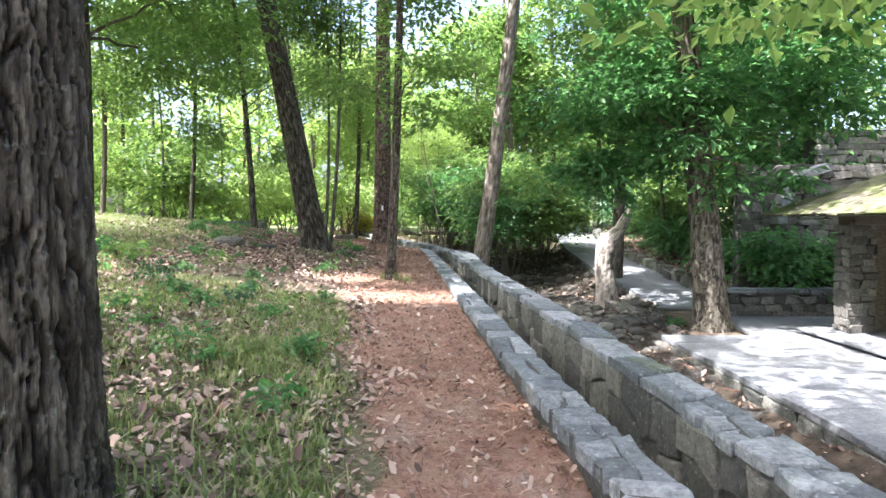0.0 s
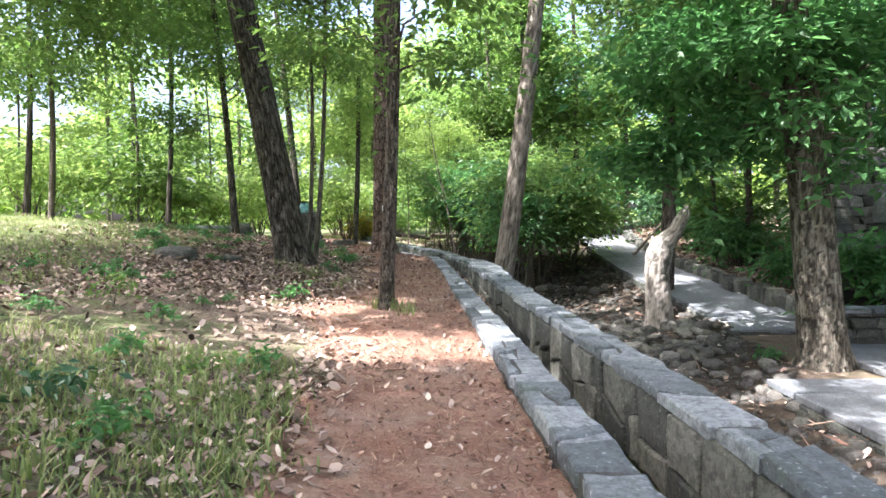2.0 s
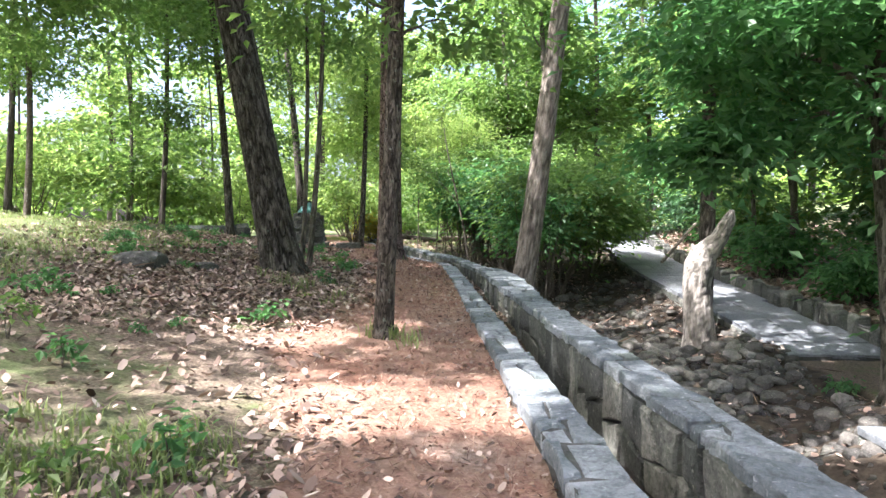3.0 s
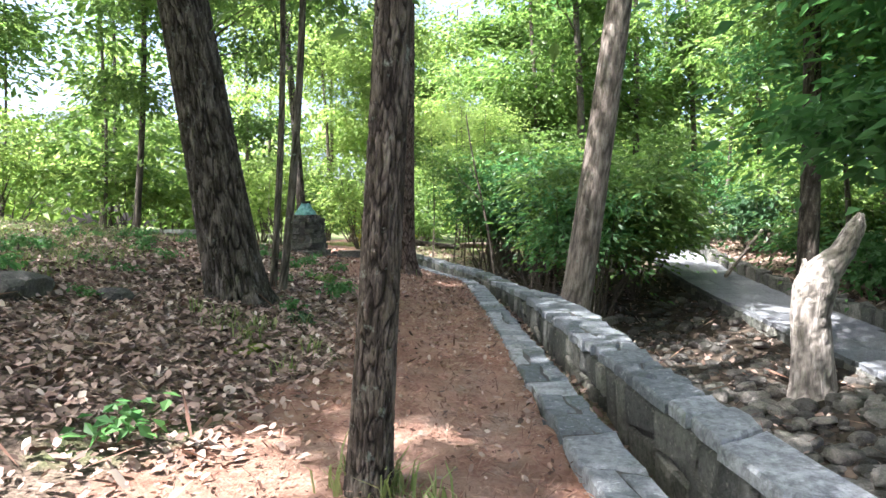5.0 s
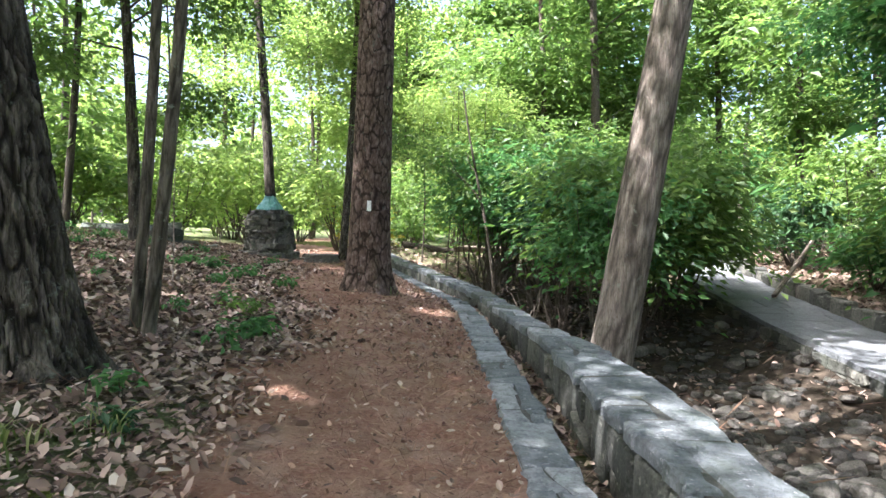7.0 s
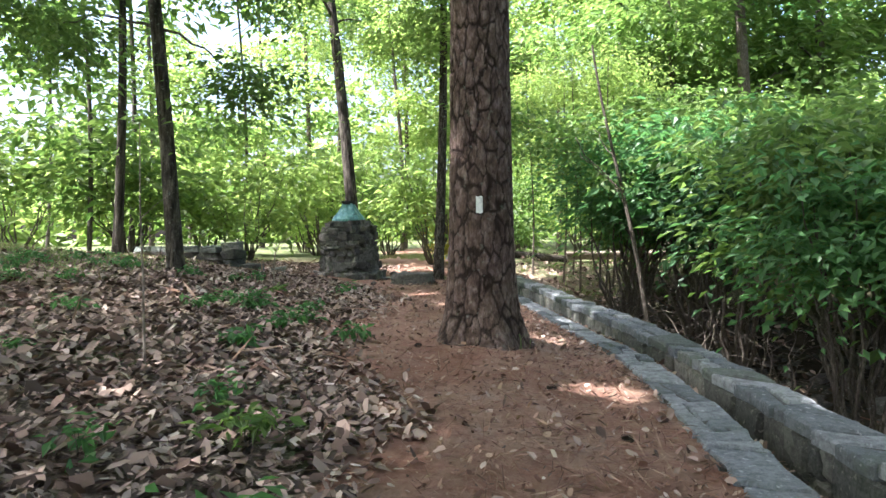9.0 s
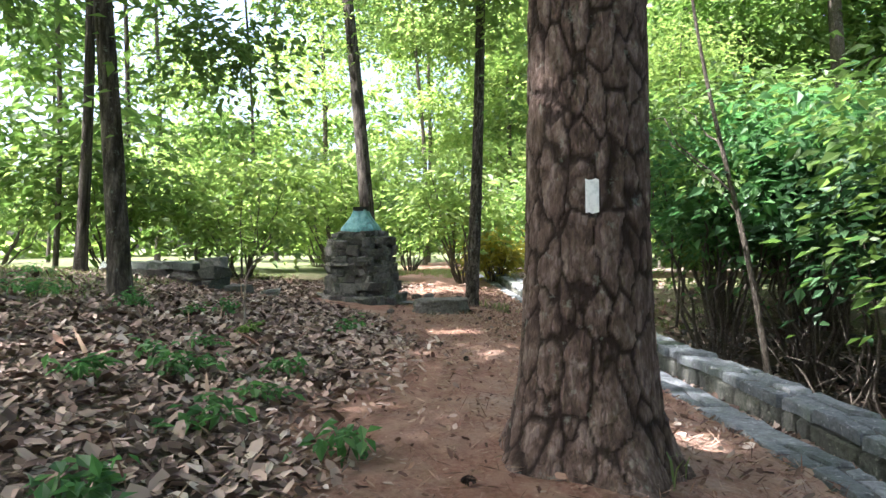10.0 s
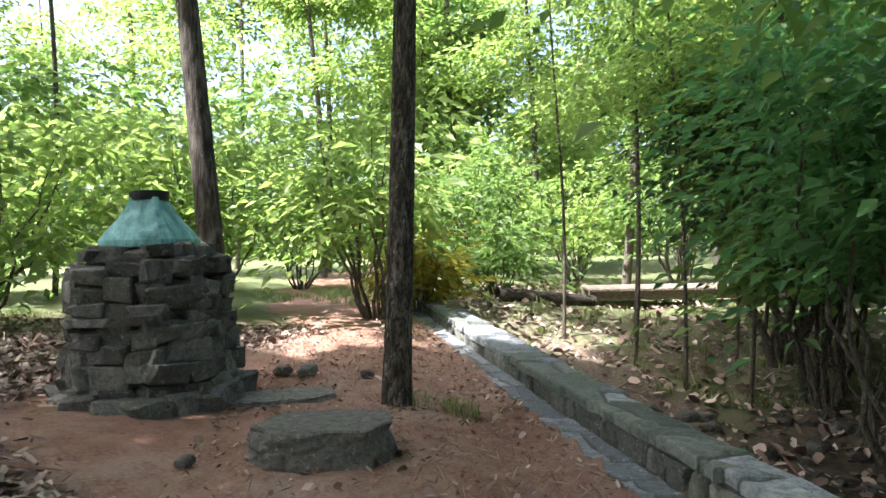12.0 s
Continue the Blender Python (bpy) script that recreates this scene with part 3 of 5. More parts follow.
def lay_pieces(name, parent, cells, place, across, mat, gap, proud, thick, ragged, seed):
    """Each cell becomes one stone with its own outline, chamfer and slight tilt; place(along, across, out) gives its points."""
    r = random.Random(seed)
    for cell in cells:
        ring = []
        m = len(cell)
        for i in range(m):
            (a, u), (b, v) = cell[i], cell[(i + 1) % m]
            ring.append((a + r.uniform(-ragged, ragged), u * across + r.uniform(-ragged, ragged)))
            f = r.uniform(0.35, 0.65)
            ring.append((a + (b - a) * f + r.uniform(-ragged, ragged), (u + (v - u) * f) * across + r.uniform(-ragged, ragged)))
        cs, cv = sum(q[0] for q in ring) / len(ring), sum(q[1] for q in ring) / len(ring)
        tilt = (r.uniform(-0.03, 0.03), r.uniform(-0.03, 0.03), r.uniform(-proud, proud))
        levels = []
        for inset, depth in ((gap, -thick), (gap, -0.016), (gap + 0.016, 0.0)):
            lev = []
            for a, v in ring:
                da, dv = a - cs, v - cv
                d = math.hypot(da, dv) + 1e-6
                k = max(0.2, 1 - inset / d)
                lift = depth + tilt[2] + (tilt[0] * da + tilt[1] * dv + r.uniform(-0.004, 0.004) if depth > -0.02 else 0.0)
                lev.append(place(cs + da * k, (cv + dv * k) / across, lift))
            levels.append(lev)
        bm = bmesh.new()
        rings = [[bm.verts.new(q) for q in lev] for lev in levels]
        n = len(ring)
        for lo, hi in zip(rings, rings[1:]):
            for i in range(n):
                bm.faces.new((lo[i], lo[(i + 1) % n], hi[(i + 1) % n], hi[i]))
        mid_pt = bm.verts.new(tuple(sum(v.co[i] for v in rings[2]) / n for i in range(3)))
        for i in range(n):
            bm.faces.new((rings[2][i], rings[2][(i + 1) % n], mid_pt))
        bmesh.ops.recalc_face_normals(bm, faces=bm.faces[:])
        part(name, bm, mat(cs) if callable(mat) else mat, parent)


def build_kerb():
    kerb = tagged(new("kerb", ribbon("kerb", -8, 40, kerb_l, KERB_W, lambda y: kerb_z(y) - 0.016, lambda y: kerb_z(y) - 0.6, MORTAR, inset=0.02)),
                  "low kerb of grey flagstones mortared along the path", "kerb", kind="structure")
    r = random.Random(31)
    cells = broken_cells(r, -2.0, 39.0, (0.22, 0.62), 0.05, 0.6, 0.35)
    lay_pieces("flagstone", kerb, cells, lambda s, u, h: (float(kerb_l(s)) + u * KERB_W, s, float(kerb_z(s)) + h), KERB_W, CAPSTONE, 0.012, 0.009, 0.09, 0.017, 32)


def build_wall():
    wall = tagged(new("wall_creek", ribbon("wall_creek", -8, 40, wall_l, wall_w, lambda y: wall_z(y) - 0.02, lambda y: np.minimum(wall_z(y) - 1.0, bed_z(y) - 0.2), MORTAR, inset=0.042)),
                  "long low creek wall of mortared grey and tan rubble", "stone wall", kind="structure")
    r = random.Random(41)
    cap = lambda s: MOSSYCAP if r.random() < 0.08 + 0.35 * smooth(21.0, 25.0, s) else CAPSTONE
    cells = broken_cells(r, -2.0, 39.0, (0.26, 0.62), 0.09, 0.75, 0.4)
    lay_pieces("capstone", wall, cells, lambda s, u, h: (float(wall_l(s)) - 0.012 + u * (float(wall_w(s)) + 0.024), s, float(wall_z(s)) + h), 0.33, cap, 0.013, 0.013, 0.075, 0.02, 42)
    cells = broken_cells(r, -1.0, 36.0, (0.2, 0.5), 0.05, 0.85, 0.3)
    lay_pieces("rubble_stone", wall, cells, lambda s, u, h: (float(wall_l(s)) + 0.002 - h, s, float(wall_z(s)) - 0.08 - u * 0.54), 0.54, FACESTONE, 0.016, 0.014, 0.09, 0.02, 43)


build_kerb()
build_wall()


def build_terrace():
    y0, y1, x0, x1, z = -8.0, 12.3, 4.25, 13.0, -1.05
    bm = bmesh.new()
    bmesh.ops.create_cube(bm, size=1.0, matrix=Matrix.Translation(((x0 + x1) / 2 + 0.06, (y0 + y1) / 2 - 0.06, z - 0.56)) @ Matrix.Diagonal((x1 - x0, y1 - y0, 1.0, 1)))
    me = bpy.data.meshes.new("terrace")
    bm.to_mesh(me)
    bm.free()
    me.materials.append(MORTAR)
    terrace = tagged(new("terrace", me), "raised terrace of pale grey flagstones beside the creek", "terrace", kind="structure")
    y = y1
    while y > 1.0:
        d = srand.uniform(0.55, 0.95)
        x = x0 - 0.05
        while x < 11.5:
            w = srand.uniform(0.6, 1.3)
            stone("flagstone", FLAG_POOL, terrace, (x + w / 2, y - d / 2, z - 0.04 + srand.uniform(-0.004, 0.004)), (w - 0.012, d - 0.012, 0.09), 0, 0.006)
            x += w
        y -= d
    for row in range(3):
        y = 1.0
        while y < y1 - 0.1:
            n = min(srand.uniform(0.25, 0.6), y1 - y)
            stone("rubble_stone", FACE_POOL, terrace, (x0 + 0.03, y + n / 2, z - 0.19 - 0.19 * row), (0.16, n - 0.012, 0.18), 0, 0.03)
            y += n
        x = x0
        while x < 5.0:
            n = srand.uniform(0.2, 0.4)
            stone("rubble_stone", FACE_POOL, terrace, (x + n / 2, y1 - 0.03, z - 0.19 - 0.19 * row), (n - 0.012, 0.16, 0.18), 0, 0.03)
            x += n


def build_walkway():
    core = ribbon("walkway", 16.3, 44, walk_l, WALK_W, lambda y: walk_z(y) - 0.04, lambda y: walk_z(y) - 0.7, MORTAR, inset=0.03)
    walkway = tagged(new("walkway", core), "pale flagstone walkway climbing beside the creek", "walkway", kind="structure")
    y = 16.3
    while y < 42:
        d = srand.uniform(0.5, 0.85)
        x = float(walk_l(y + d / 2)) - 0.04
        end = x + WALK_W + 0.06
        slope = math.atan2(float(walk_z(y + d) - walk_z(y)), d)
        while x < end - 0.2:
            w = min(srand.uniform(0.5, 0.95), end - x)
            ob = stone("flagstone", FLAG_POOL, walkway, (x + w / 2, y + d / 2, float(walk_z(y + d / 2)) - 0.035), (w - 0.01, d - 0.008, 0.09), 0, 0.004)
            ob.rotation_euler.x += slope
            x += w
        y += d
    for row in range(2):
        y = 16.3
        while y < 40:
            n = srand.uniform(0.3, 0.6)
            stone("rubble_stone", FACE_POOL, walkway, (float(walk_l(y + n / 2)) + 0.02, y + n / 2, float(walk_z(y)) - 0.16 - 0.2 * row), (0.14, n - 0.012, 0.19), heading(walk_l, y), 0.03)
            y += n


def build_block_wall():
    """The low wall of upright blocks on the hill side of the walkway."""
    e = lambda y: walk_l(y) + WALK_W + 0.03
    core = ribbon("wall_walkway", 16.0, 42, e, 0.3, lambda y: walk_z(y) + 0.22, lambda y: walk_z(y) - 0.3, MORTAR, inset=0.03)
    wall = tagged(new("wall_walkway", core), "low edging wall of upright tan stone blocks", "stone wall", kind="structure")
    y = 16.0
    while y < 41.5:
        n = srand.uniform(0.25, 0.42)
        h = srand.choice((0.38, 0.42, 0.30, 0.34))
        stone("block", FACE_POOL, wall, (float(e(y + n / 2)) + 0.15, y + n / 2, float(walk_z(y)) + h / 2 - 0.06), (0.34, n - 0.02, h), heading(walk_l, y), 0.03)
        y += n


build_terrace()
build_walkway()
build_block_wall()


def build_hearth():
    """The outdoor chimney: a tapered rubble stack, a copper hood and a soot-black collar."""
    cx, cy = -5.71, 27.9
    z0 = gz(cx, cy) - 0.08
    hearth = thing("stone_chimney", (cx, cy, z0), "squat rubble-stone chimney with a green copper hood beside the path", "chimney")
    half = lambda h: 0.535 - 0.07 * h / 1.2 - (0.14 * max(0.0, h - 1.06) / 0.2)
    bm = bmesh.new()
    prev = None
    for h in (0.0, 0.6, 1.12, 1.3):
        r = half(h) - 0.07
        ring = [bm.verts.new((r * a, r * b, h)) for a, b in ((-1, -0.55), (-0.55, -1), (0.55, -1), (1, -0.55), (1, 0.55), (0.55, 1), (-0.55, 1), (-1, 0.55))]
        if prev:
            for i in range(8):
                bm.faces.new((prev[i], prev[(i + 1) % 8], ring[(i + 1) % 8], ring[i]))
        prev = ring
    bm.faces.new(prev)
    part("core", bm, DARKSTONE, hearth)
    h = 0.0
    while h < 1.15:
        ch = srand.uniform(0.06, 0.17)
        r = half(h + ch / 2)
        for side in range(8):
            a = side * math.pi / 4
            wide = side % 2 == 0
            r2, run = (r, 0.62 * r) if wide else (r * 1.13, 0.38 * r)
            s = -run
            while s < run - 0.04:
                n = min(srand.uniform(0.11, 0.32), run - s + 0.03)
                out = r2 - 0.07 + srand.uniform(-0.03, 0.03)
                lx, ly = s + n / 2, -out
                p = (cx + lx * math.cos(a) - ly * math.sin(a), cy + lx * math.sin(a) + ly * math.cos(a), z0 + h + ch / 2 + srand.uniform(-0.03, 0.03))
                stone("rubble_stone", DARK_POOL, hearth, p, (n + 0.02, 0.2, ch * srand.uniform(0.75, 1.25)), a, 0.07)
                s += n
        h += ch
    for i in range(16):
        a = i / 16 * 2 * math.pi
        stone("footing_stone", DARK_POOL, hearth, (cx + 0.56 * math.cos(a), cy + 0.56 * math.sin(a), z0 + 0.1), (0.3, 0.26, 0.17), a + 0.6, 0.1)
    bm = bmesh.new()
    prev = None
    for r, hh in ((0.31, 1.24), (0.305, 1.29), (0.27, 1.35), (0.21, 1.43), (0.155, 1.52), (0.125, 1.59), (0.118, 1.62)):
        ring = []
        for i in range(32):
            a = (i + 0.5) / 32 * 2 * math.pi
            sq = 1 / max(abs(math.cos(a)), abs(math.sin(a))) ** 0.75
            pleat = 1 + (0.035 if i % 4 == 0 else 0.0)
            ring.append(bm.verts.new((r * sq * pleat * math.cos(a), r * sq * pleat * math.sin(a), hh)))
        if prev:
            for i in range(32):
                bm.faces.new((prev[i], prev[(i + 1) % 32], ring[(i + 1) % 32], ring[i]))
        prev = ring
    part("hood", bm, COPPER, hearth, "green verdigris copper hood")
    bm = bmesh.new()
    rings = []
    for r, hh in ((0.11, 1.6), (0.125, 1.6), (0.13, 1.67), (0.115, 1.67), (0.11, 1.62)):
        rings.append([bm.verts.new((r * 1.12 * math.cos(i / 24 * 2 * math.pi), r * 1.12 * math.sin(i / 24 * 2 * math.pi), hh)) for i in range(24)])
    for p, q in zip(rings, rings[1:]):
        for i in range(24):
            bm.faces.new((p[i], p[(i + 1) % 24], q[(i + 1) % 24], q[i]))
    bm.faces.new(rings[-1])
    part("collar", bm, SOOT, hearth, "soot-black metal collar")


build_hearth()


def rock_mesh(seed, flat=0.6, sub=2, rough=0.28):
    bm = bmesh.new()
    bmesh.ops.create_icosphere(bm, subdivisions=sub, radius=0.5)
    o = Vector((seed * 3.1, seed * 1.7, seed))
    for v in bm.verts:
        d = 1 + rough * noise.noise(v.co * 2.2 + o) + 0.5 * rough * noise.noise(v.co * 5 + o)
        v.co = v.co * d
        for ax in range(3):
            lim = 0.40
            v.co[ax] = max(-lim, min(lim, v.co[ax]))
        v.co.z *= flat
    me = bpy.data.meshes.new("rock")
    bm.to_mesh(me)
    bm.free()
    return me


ROCKS = [rock_mesh(i) for i in range(10)]
for _m in ROCKS:
    _m.materials.append(ROCK)


def build_bench_stone():
    x, y = -4.03, 26.62
    z = gz(x, y)
    bm = bmesh.new()
    outline = ((-0.5, -0.12), (-0.32, -0.42), (-0.05, -0.5), (0.36, -0.44), (0.5, -0.1), (0.44, 0.36), (0.1, 0.48), (-0.36, 0.42))
    rings = []
    for grow, h in ((1.06, -0.5), (1.04, -0.1), (1.02, 0.3), (1.01, 0.46), (0.965, 0.5)):
        rings.append([bm.verts.new((grow * px + 0.02 * math.sin(9 * h + 5 * px), grow * py, h + 0.06 * px * (h > 0))) for px, py in outline])
    for p, q in zip(rings, rings[1:]):
        for i in range(8):
            bm.faces.new((p[i], p[(i + 1) % 8], q[(i + 1) % 8], q[i]))
    bm.faces.new(rings[-1])
    bmesh.ops.subdivide_edges(bm, edges=bm.edges[:], cuts=2, use_grid_fill=True)
    for v in bm.verts:
        v.co += Vector((0.03, 0.05, 0.03)) * noise.noise(v.co * 5) + Vector((0.015, 0.02, 0.02)) * noise.noise(v.co * 14)
    me = bpy.data.meshes.new("stone_slab")
    bm.to_mesh(me)
    bm.free()
    me.materials.append(DARKSTONE)
    ob = new("stone_slab", me)
    ob.matrix_basis = Matrix.LocRotScale((x, y, z + 0.085), Euler((0, 0.02, 0.08)), Vector((0.78, 0.5, 0.24)))
    tagged(ob, "thick flat-topped dark stone slab lying on the clay", "stone slab")
    ob = new("flat_stone", me)
    ob.matrix_basis = Matrix.LocRotScale((-4.75, 28.0, gz(-4.75, 28.0) + 0.012), Euler((0, 0, 0.2)), Vector((0.85, 0.42, 0.06)))
    tagged(ob, "flat grey stone sunk flush in the path", "stone slab")
    for px, py, s in ((-5.02, 28.9, 0.22), (-4.78, 28.85, 0.24), (-4.2, 28.75, 0.17), (-4.05, 26.35, 0.07), (-4.75, 26.45, 0.13)):
        ob = new("loose_stone", srand.choice(ROCKS))
        ob.matrix_basis = Matrix.LocRotScale((px, py, gz(px, py) + s * 0.2), Euler((0.1, 0.1, px * 7)), Vector((s, s * 0.8, s)))
        tagged(ob, "small loose stone lying on the red clay path", "stone", "loose stones on the path")


build_bench_stone()

# ---- the trees that stand along the walk ----
OAK = "mature oak with furrowed dark bark "
# both oaks: high clumps out of view, added to shade path, terrace and creek
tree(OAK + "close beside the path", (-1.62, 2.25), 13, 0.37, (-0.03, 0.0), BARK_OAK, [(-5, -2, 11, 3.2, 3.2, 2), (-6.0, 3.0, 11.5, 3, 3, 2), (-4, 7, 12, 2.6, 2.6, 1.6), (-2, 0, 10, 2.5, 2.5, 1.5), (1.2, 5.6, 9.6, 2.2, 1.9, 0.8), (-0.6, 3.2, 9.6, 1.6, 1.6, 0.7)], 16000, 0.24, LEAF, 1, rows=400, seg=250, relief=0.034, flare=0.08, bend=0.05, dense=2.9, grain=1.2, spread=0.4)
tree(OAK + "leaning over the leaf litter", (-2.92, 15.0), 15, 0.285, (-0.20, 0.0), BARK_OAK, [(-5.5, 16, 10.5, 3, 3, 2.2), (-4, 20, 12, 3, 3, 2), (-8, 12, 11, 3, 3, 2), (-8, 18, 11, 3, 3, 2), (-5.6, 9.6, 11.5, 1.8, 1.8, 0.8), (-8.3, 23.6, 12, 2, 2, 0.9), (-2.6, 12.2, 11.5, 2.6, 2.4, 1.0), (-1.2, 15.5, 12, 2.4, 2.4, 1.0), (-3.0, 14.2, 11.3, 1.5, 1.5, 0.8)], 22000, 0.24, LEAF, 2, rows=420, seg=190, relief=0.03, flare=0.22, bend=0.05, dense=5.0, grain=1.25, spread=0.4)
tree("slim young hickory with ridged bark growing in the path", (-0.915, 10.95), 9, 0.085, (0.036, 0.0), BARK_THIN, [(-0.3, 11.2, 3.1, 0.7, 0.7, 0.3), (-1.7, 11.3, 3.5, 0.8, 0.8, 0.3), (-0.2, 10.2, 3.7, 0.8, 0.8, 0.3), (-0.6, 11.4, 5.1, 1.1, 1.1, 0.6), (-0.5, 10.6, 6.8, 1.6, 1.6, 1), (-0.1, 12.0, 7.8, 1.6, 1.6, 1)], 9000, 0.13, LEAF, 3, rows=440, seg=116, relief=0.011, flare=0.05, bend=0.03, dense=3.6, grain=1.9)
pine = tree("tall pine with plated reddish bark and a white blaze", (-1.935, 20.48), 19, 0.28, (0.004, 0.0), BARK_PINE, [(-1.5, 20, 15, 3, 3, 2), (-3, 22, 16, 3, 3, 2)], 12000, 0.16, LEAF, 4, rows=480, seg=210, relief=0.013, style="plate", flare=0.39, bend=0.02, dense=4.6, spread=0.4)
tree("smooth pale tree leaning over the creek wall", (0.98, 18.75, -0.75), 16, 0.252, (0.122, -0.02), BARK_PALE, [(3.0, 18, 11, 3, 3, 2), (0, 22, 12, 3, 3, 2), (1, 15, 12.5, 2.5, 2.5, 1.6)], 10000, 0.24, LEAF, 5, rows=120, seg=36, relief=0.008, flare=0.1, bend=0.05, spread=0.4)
# the clump at z 7.5 is added above the view to shade the stone house
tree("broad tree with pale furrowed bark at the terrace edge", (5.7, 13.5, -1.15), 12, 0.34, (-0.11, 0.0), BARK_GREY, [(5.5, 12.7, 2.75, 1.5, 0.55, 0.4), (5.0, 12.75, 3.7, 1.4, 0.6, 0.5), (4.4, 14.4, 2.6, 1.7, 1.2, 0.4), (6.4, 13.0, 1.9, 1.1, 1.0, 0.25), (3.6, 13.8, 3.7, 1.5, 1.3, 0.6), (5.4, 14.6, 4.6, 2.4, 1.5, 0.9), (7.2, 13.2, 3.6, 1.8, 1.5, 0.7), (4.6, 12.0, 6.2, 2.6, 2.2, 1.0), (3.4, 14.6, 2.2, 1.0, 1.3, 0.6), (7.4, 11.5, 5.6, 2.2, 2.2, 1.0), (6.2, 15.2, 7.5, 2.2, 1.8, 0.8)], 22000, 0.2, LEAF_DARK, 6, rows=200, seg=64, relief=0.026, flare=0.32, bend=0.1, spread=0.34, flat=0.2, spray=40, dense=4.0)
tree("dark slim tree behind the bare snag", (5.5, 20.4), 12, 0.2, (0.0, 0.0), BARK_THIN, [(6.0, 20.0, 5.2, 2, 2, 1.0), (5.0, 19.0, 6.8, 2.2, 2.2, 1.2), (7.0, 21.4, 7.2, 2.2, 2.2, 1.2)], 12000, 0.15, LEAF, 7, rows=80, seg=26, relief=0.01, bend=0.12, spread=0.4)
for _i, (_x, _y, _r, _l) in enumerate(((-2.98, 16.15, 0.046, 0.022), (-2.84, 16.05, 0.054, 0.058))):
    tree("slim grey sapling beside the leaning oak", (_x, _y), 8, _r, (_l, 0.0), BARK_GREY, [(_x + 0.3, _y + 0.3, 4.6 + _i, 1.0, 1.0, 0.5), (_x - 0.4, _y, 6.3, 1.3, 1.3, 0.8)], 3500, 0.12, LEAF, 8 + _i, rows=60, seg=14, relief=0.004, bend=0.06)
tree("slim dark tree beside the stone slab", (-3.82, 27.9), 11, 0.105, (0.035, 0.0), BARK_THIN, [(-3.6, 28.2, 5.4, 1.5, 1.5, 0.8), (-3.2, 27.4, 7.2, 1.8, 1.8, 1.2)], 9000, 0.12, LEAF_LIME, 10, rows=260, seg=64, relief=0.008, flare=0.05, bend=0.04, dense=4.0, grain=1.8)
# the clumps near z 10 are added overhead to shade the chimney ground
tree("straight brown tree behind the stone chimney", (-6.68, 31.3), 14, 0.175, (-0.085, 0.0), BARK_OAK, [(-6.5, 31.5, 7, 2.2, 2.2, 1.2), (-7.5, 32.5, 9, 2.5, 2.5, 1.6), (-6.2, 28.0, 9.6, 2.4, 2.4, 1.0), (-7.8, 26.0, 10, 2.4, 2.4, 1.0)], 14000, 0.13, LEAF_LIME, 11, rows=90, seg=30, relief=0.008, flare=0.08, bend=0.05)
# the two clumps above z 6.4 near x -4.7 are added to shade the creek wall
tree("dark slim tree on the leafy bank", (-6.87, 23.5), 12, 0.118, (-0.075, 0.0), BARK_THIN, [(-4.6, 23.0, 6.5, 1.4, 1.3, 0.4), (-4.9, 24.2, 6.8, 1.3, 1.2, 0.4), (-6.0, 24.0, 3.6, 0.8, 0.8, 0.5), (-8.3, 22.8, 4.3, 1.2, 1.1, 0.5), (-7.2, 23.0, 6.4, 1.6, 1.6, 0.8), (-6.0, 24.4, 5.6, 1.3, 1.3, 0.7), (-8.0, 24, 8, 2, 2, 1.2)], 12000, 0.14, LEAF, 12, rows=80, seg=26, relief=0.006, flare=0.08, bend=0.05)
tree("slim forked tree on the far bank", (-10.9, 20.6), 10, 0.085, (0.0, 0.0), BARK_THIN, [(-10.9, 20.6, 5.4, 1.6, 1.6, 0.8), (-10, 21, 7.4, 2, 2, 1.2)], 8000, 0.13, LEAF, 13, rows=50, seg=14, bend=0.1)
tree("dark upright tree on the bank", (-6.75, 12.1), 12, 0.17, (-0.01, 0.0), BARK_OAK, [(-5.9, 14.0, 4.4, 1.5, 1.3, 0.4), (-4.7, 12.8, 5.4, 1.5, 1.4, 0.5), (-6.9, 12, 6.0, 2.4, 2.2, 0.8), (-6, 13, 8, 2.4, 2.4, 1.5), (-8.0, 14.5, 4.6, 2.0, 2.0, 0.6)], 12000, 0.15, LEAF, 14, rows=80, seg=24, relief=0.008, flare=0.1, bend=0.06, spread=0.4)

# oaks added to block sun from the path; crowns sit above the view
for _i, (_x, _y, _h) in enumerate(((-11.5, 8.5, 13), (-12.0, 15.5, 14), (-10.6, 27.0, 14), (-13.5, 23.5, 14), (-14.5, 20.5, 13), (-8.6, 2.0, 13), (-15.5, 34.0, 13))):
    tree("tall oak added on the bank, its broad high crown shading the path", (_x, _y), _h, 0.1, (0.03, 0.0), BARK_OAK, [(_x + 2.5, _y - 1.5, _h - 2.5, 2.6, 2.4, 1.2), (_x + 3.2, _y + 1.8, _h - 1.6, 2.4, 2.4, 1.2), (_x - 0.5, _y, _h - 1, 2.6, 2.6, 1.4), (_x + 4.6, _y, _h - 1.2, 2.2, 2.4, 1.0)], 8500, 0.25, LEAF, 200 + _i, rows=40, seg=20, relief=0.006, flare=0.1, bend=0.1, spread=0.45)
tree("young tree by the creek wall with overhanging boughs", (3.1, 0.3), 5.5, 0.07, (-0.1, 0.1), BARK_THIN, [(1.75, 3.3, 2.5, 0.75, 0.8, 0.22), (2.7, 4.6, 2.9, 0.9, 0.9, 0.3), (2.2, 2.4, 3.2, 1.0, 1.0, 0.4), (0.9, 3.8, 2.95, 0.7, 0.7, 0.2)], 1500, 0.13, LEAF_LIME, 231, rows=24, seg=10, spray=14, spread=0.26, aspect=0.6)
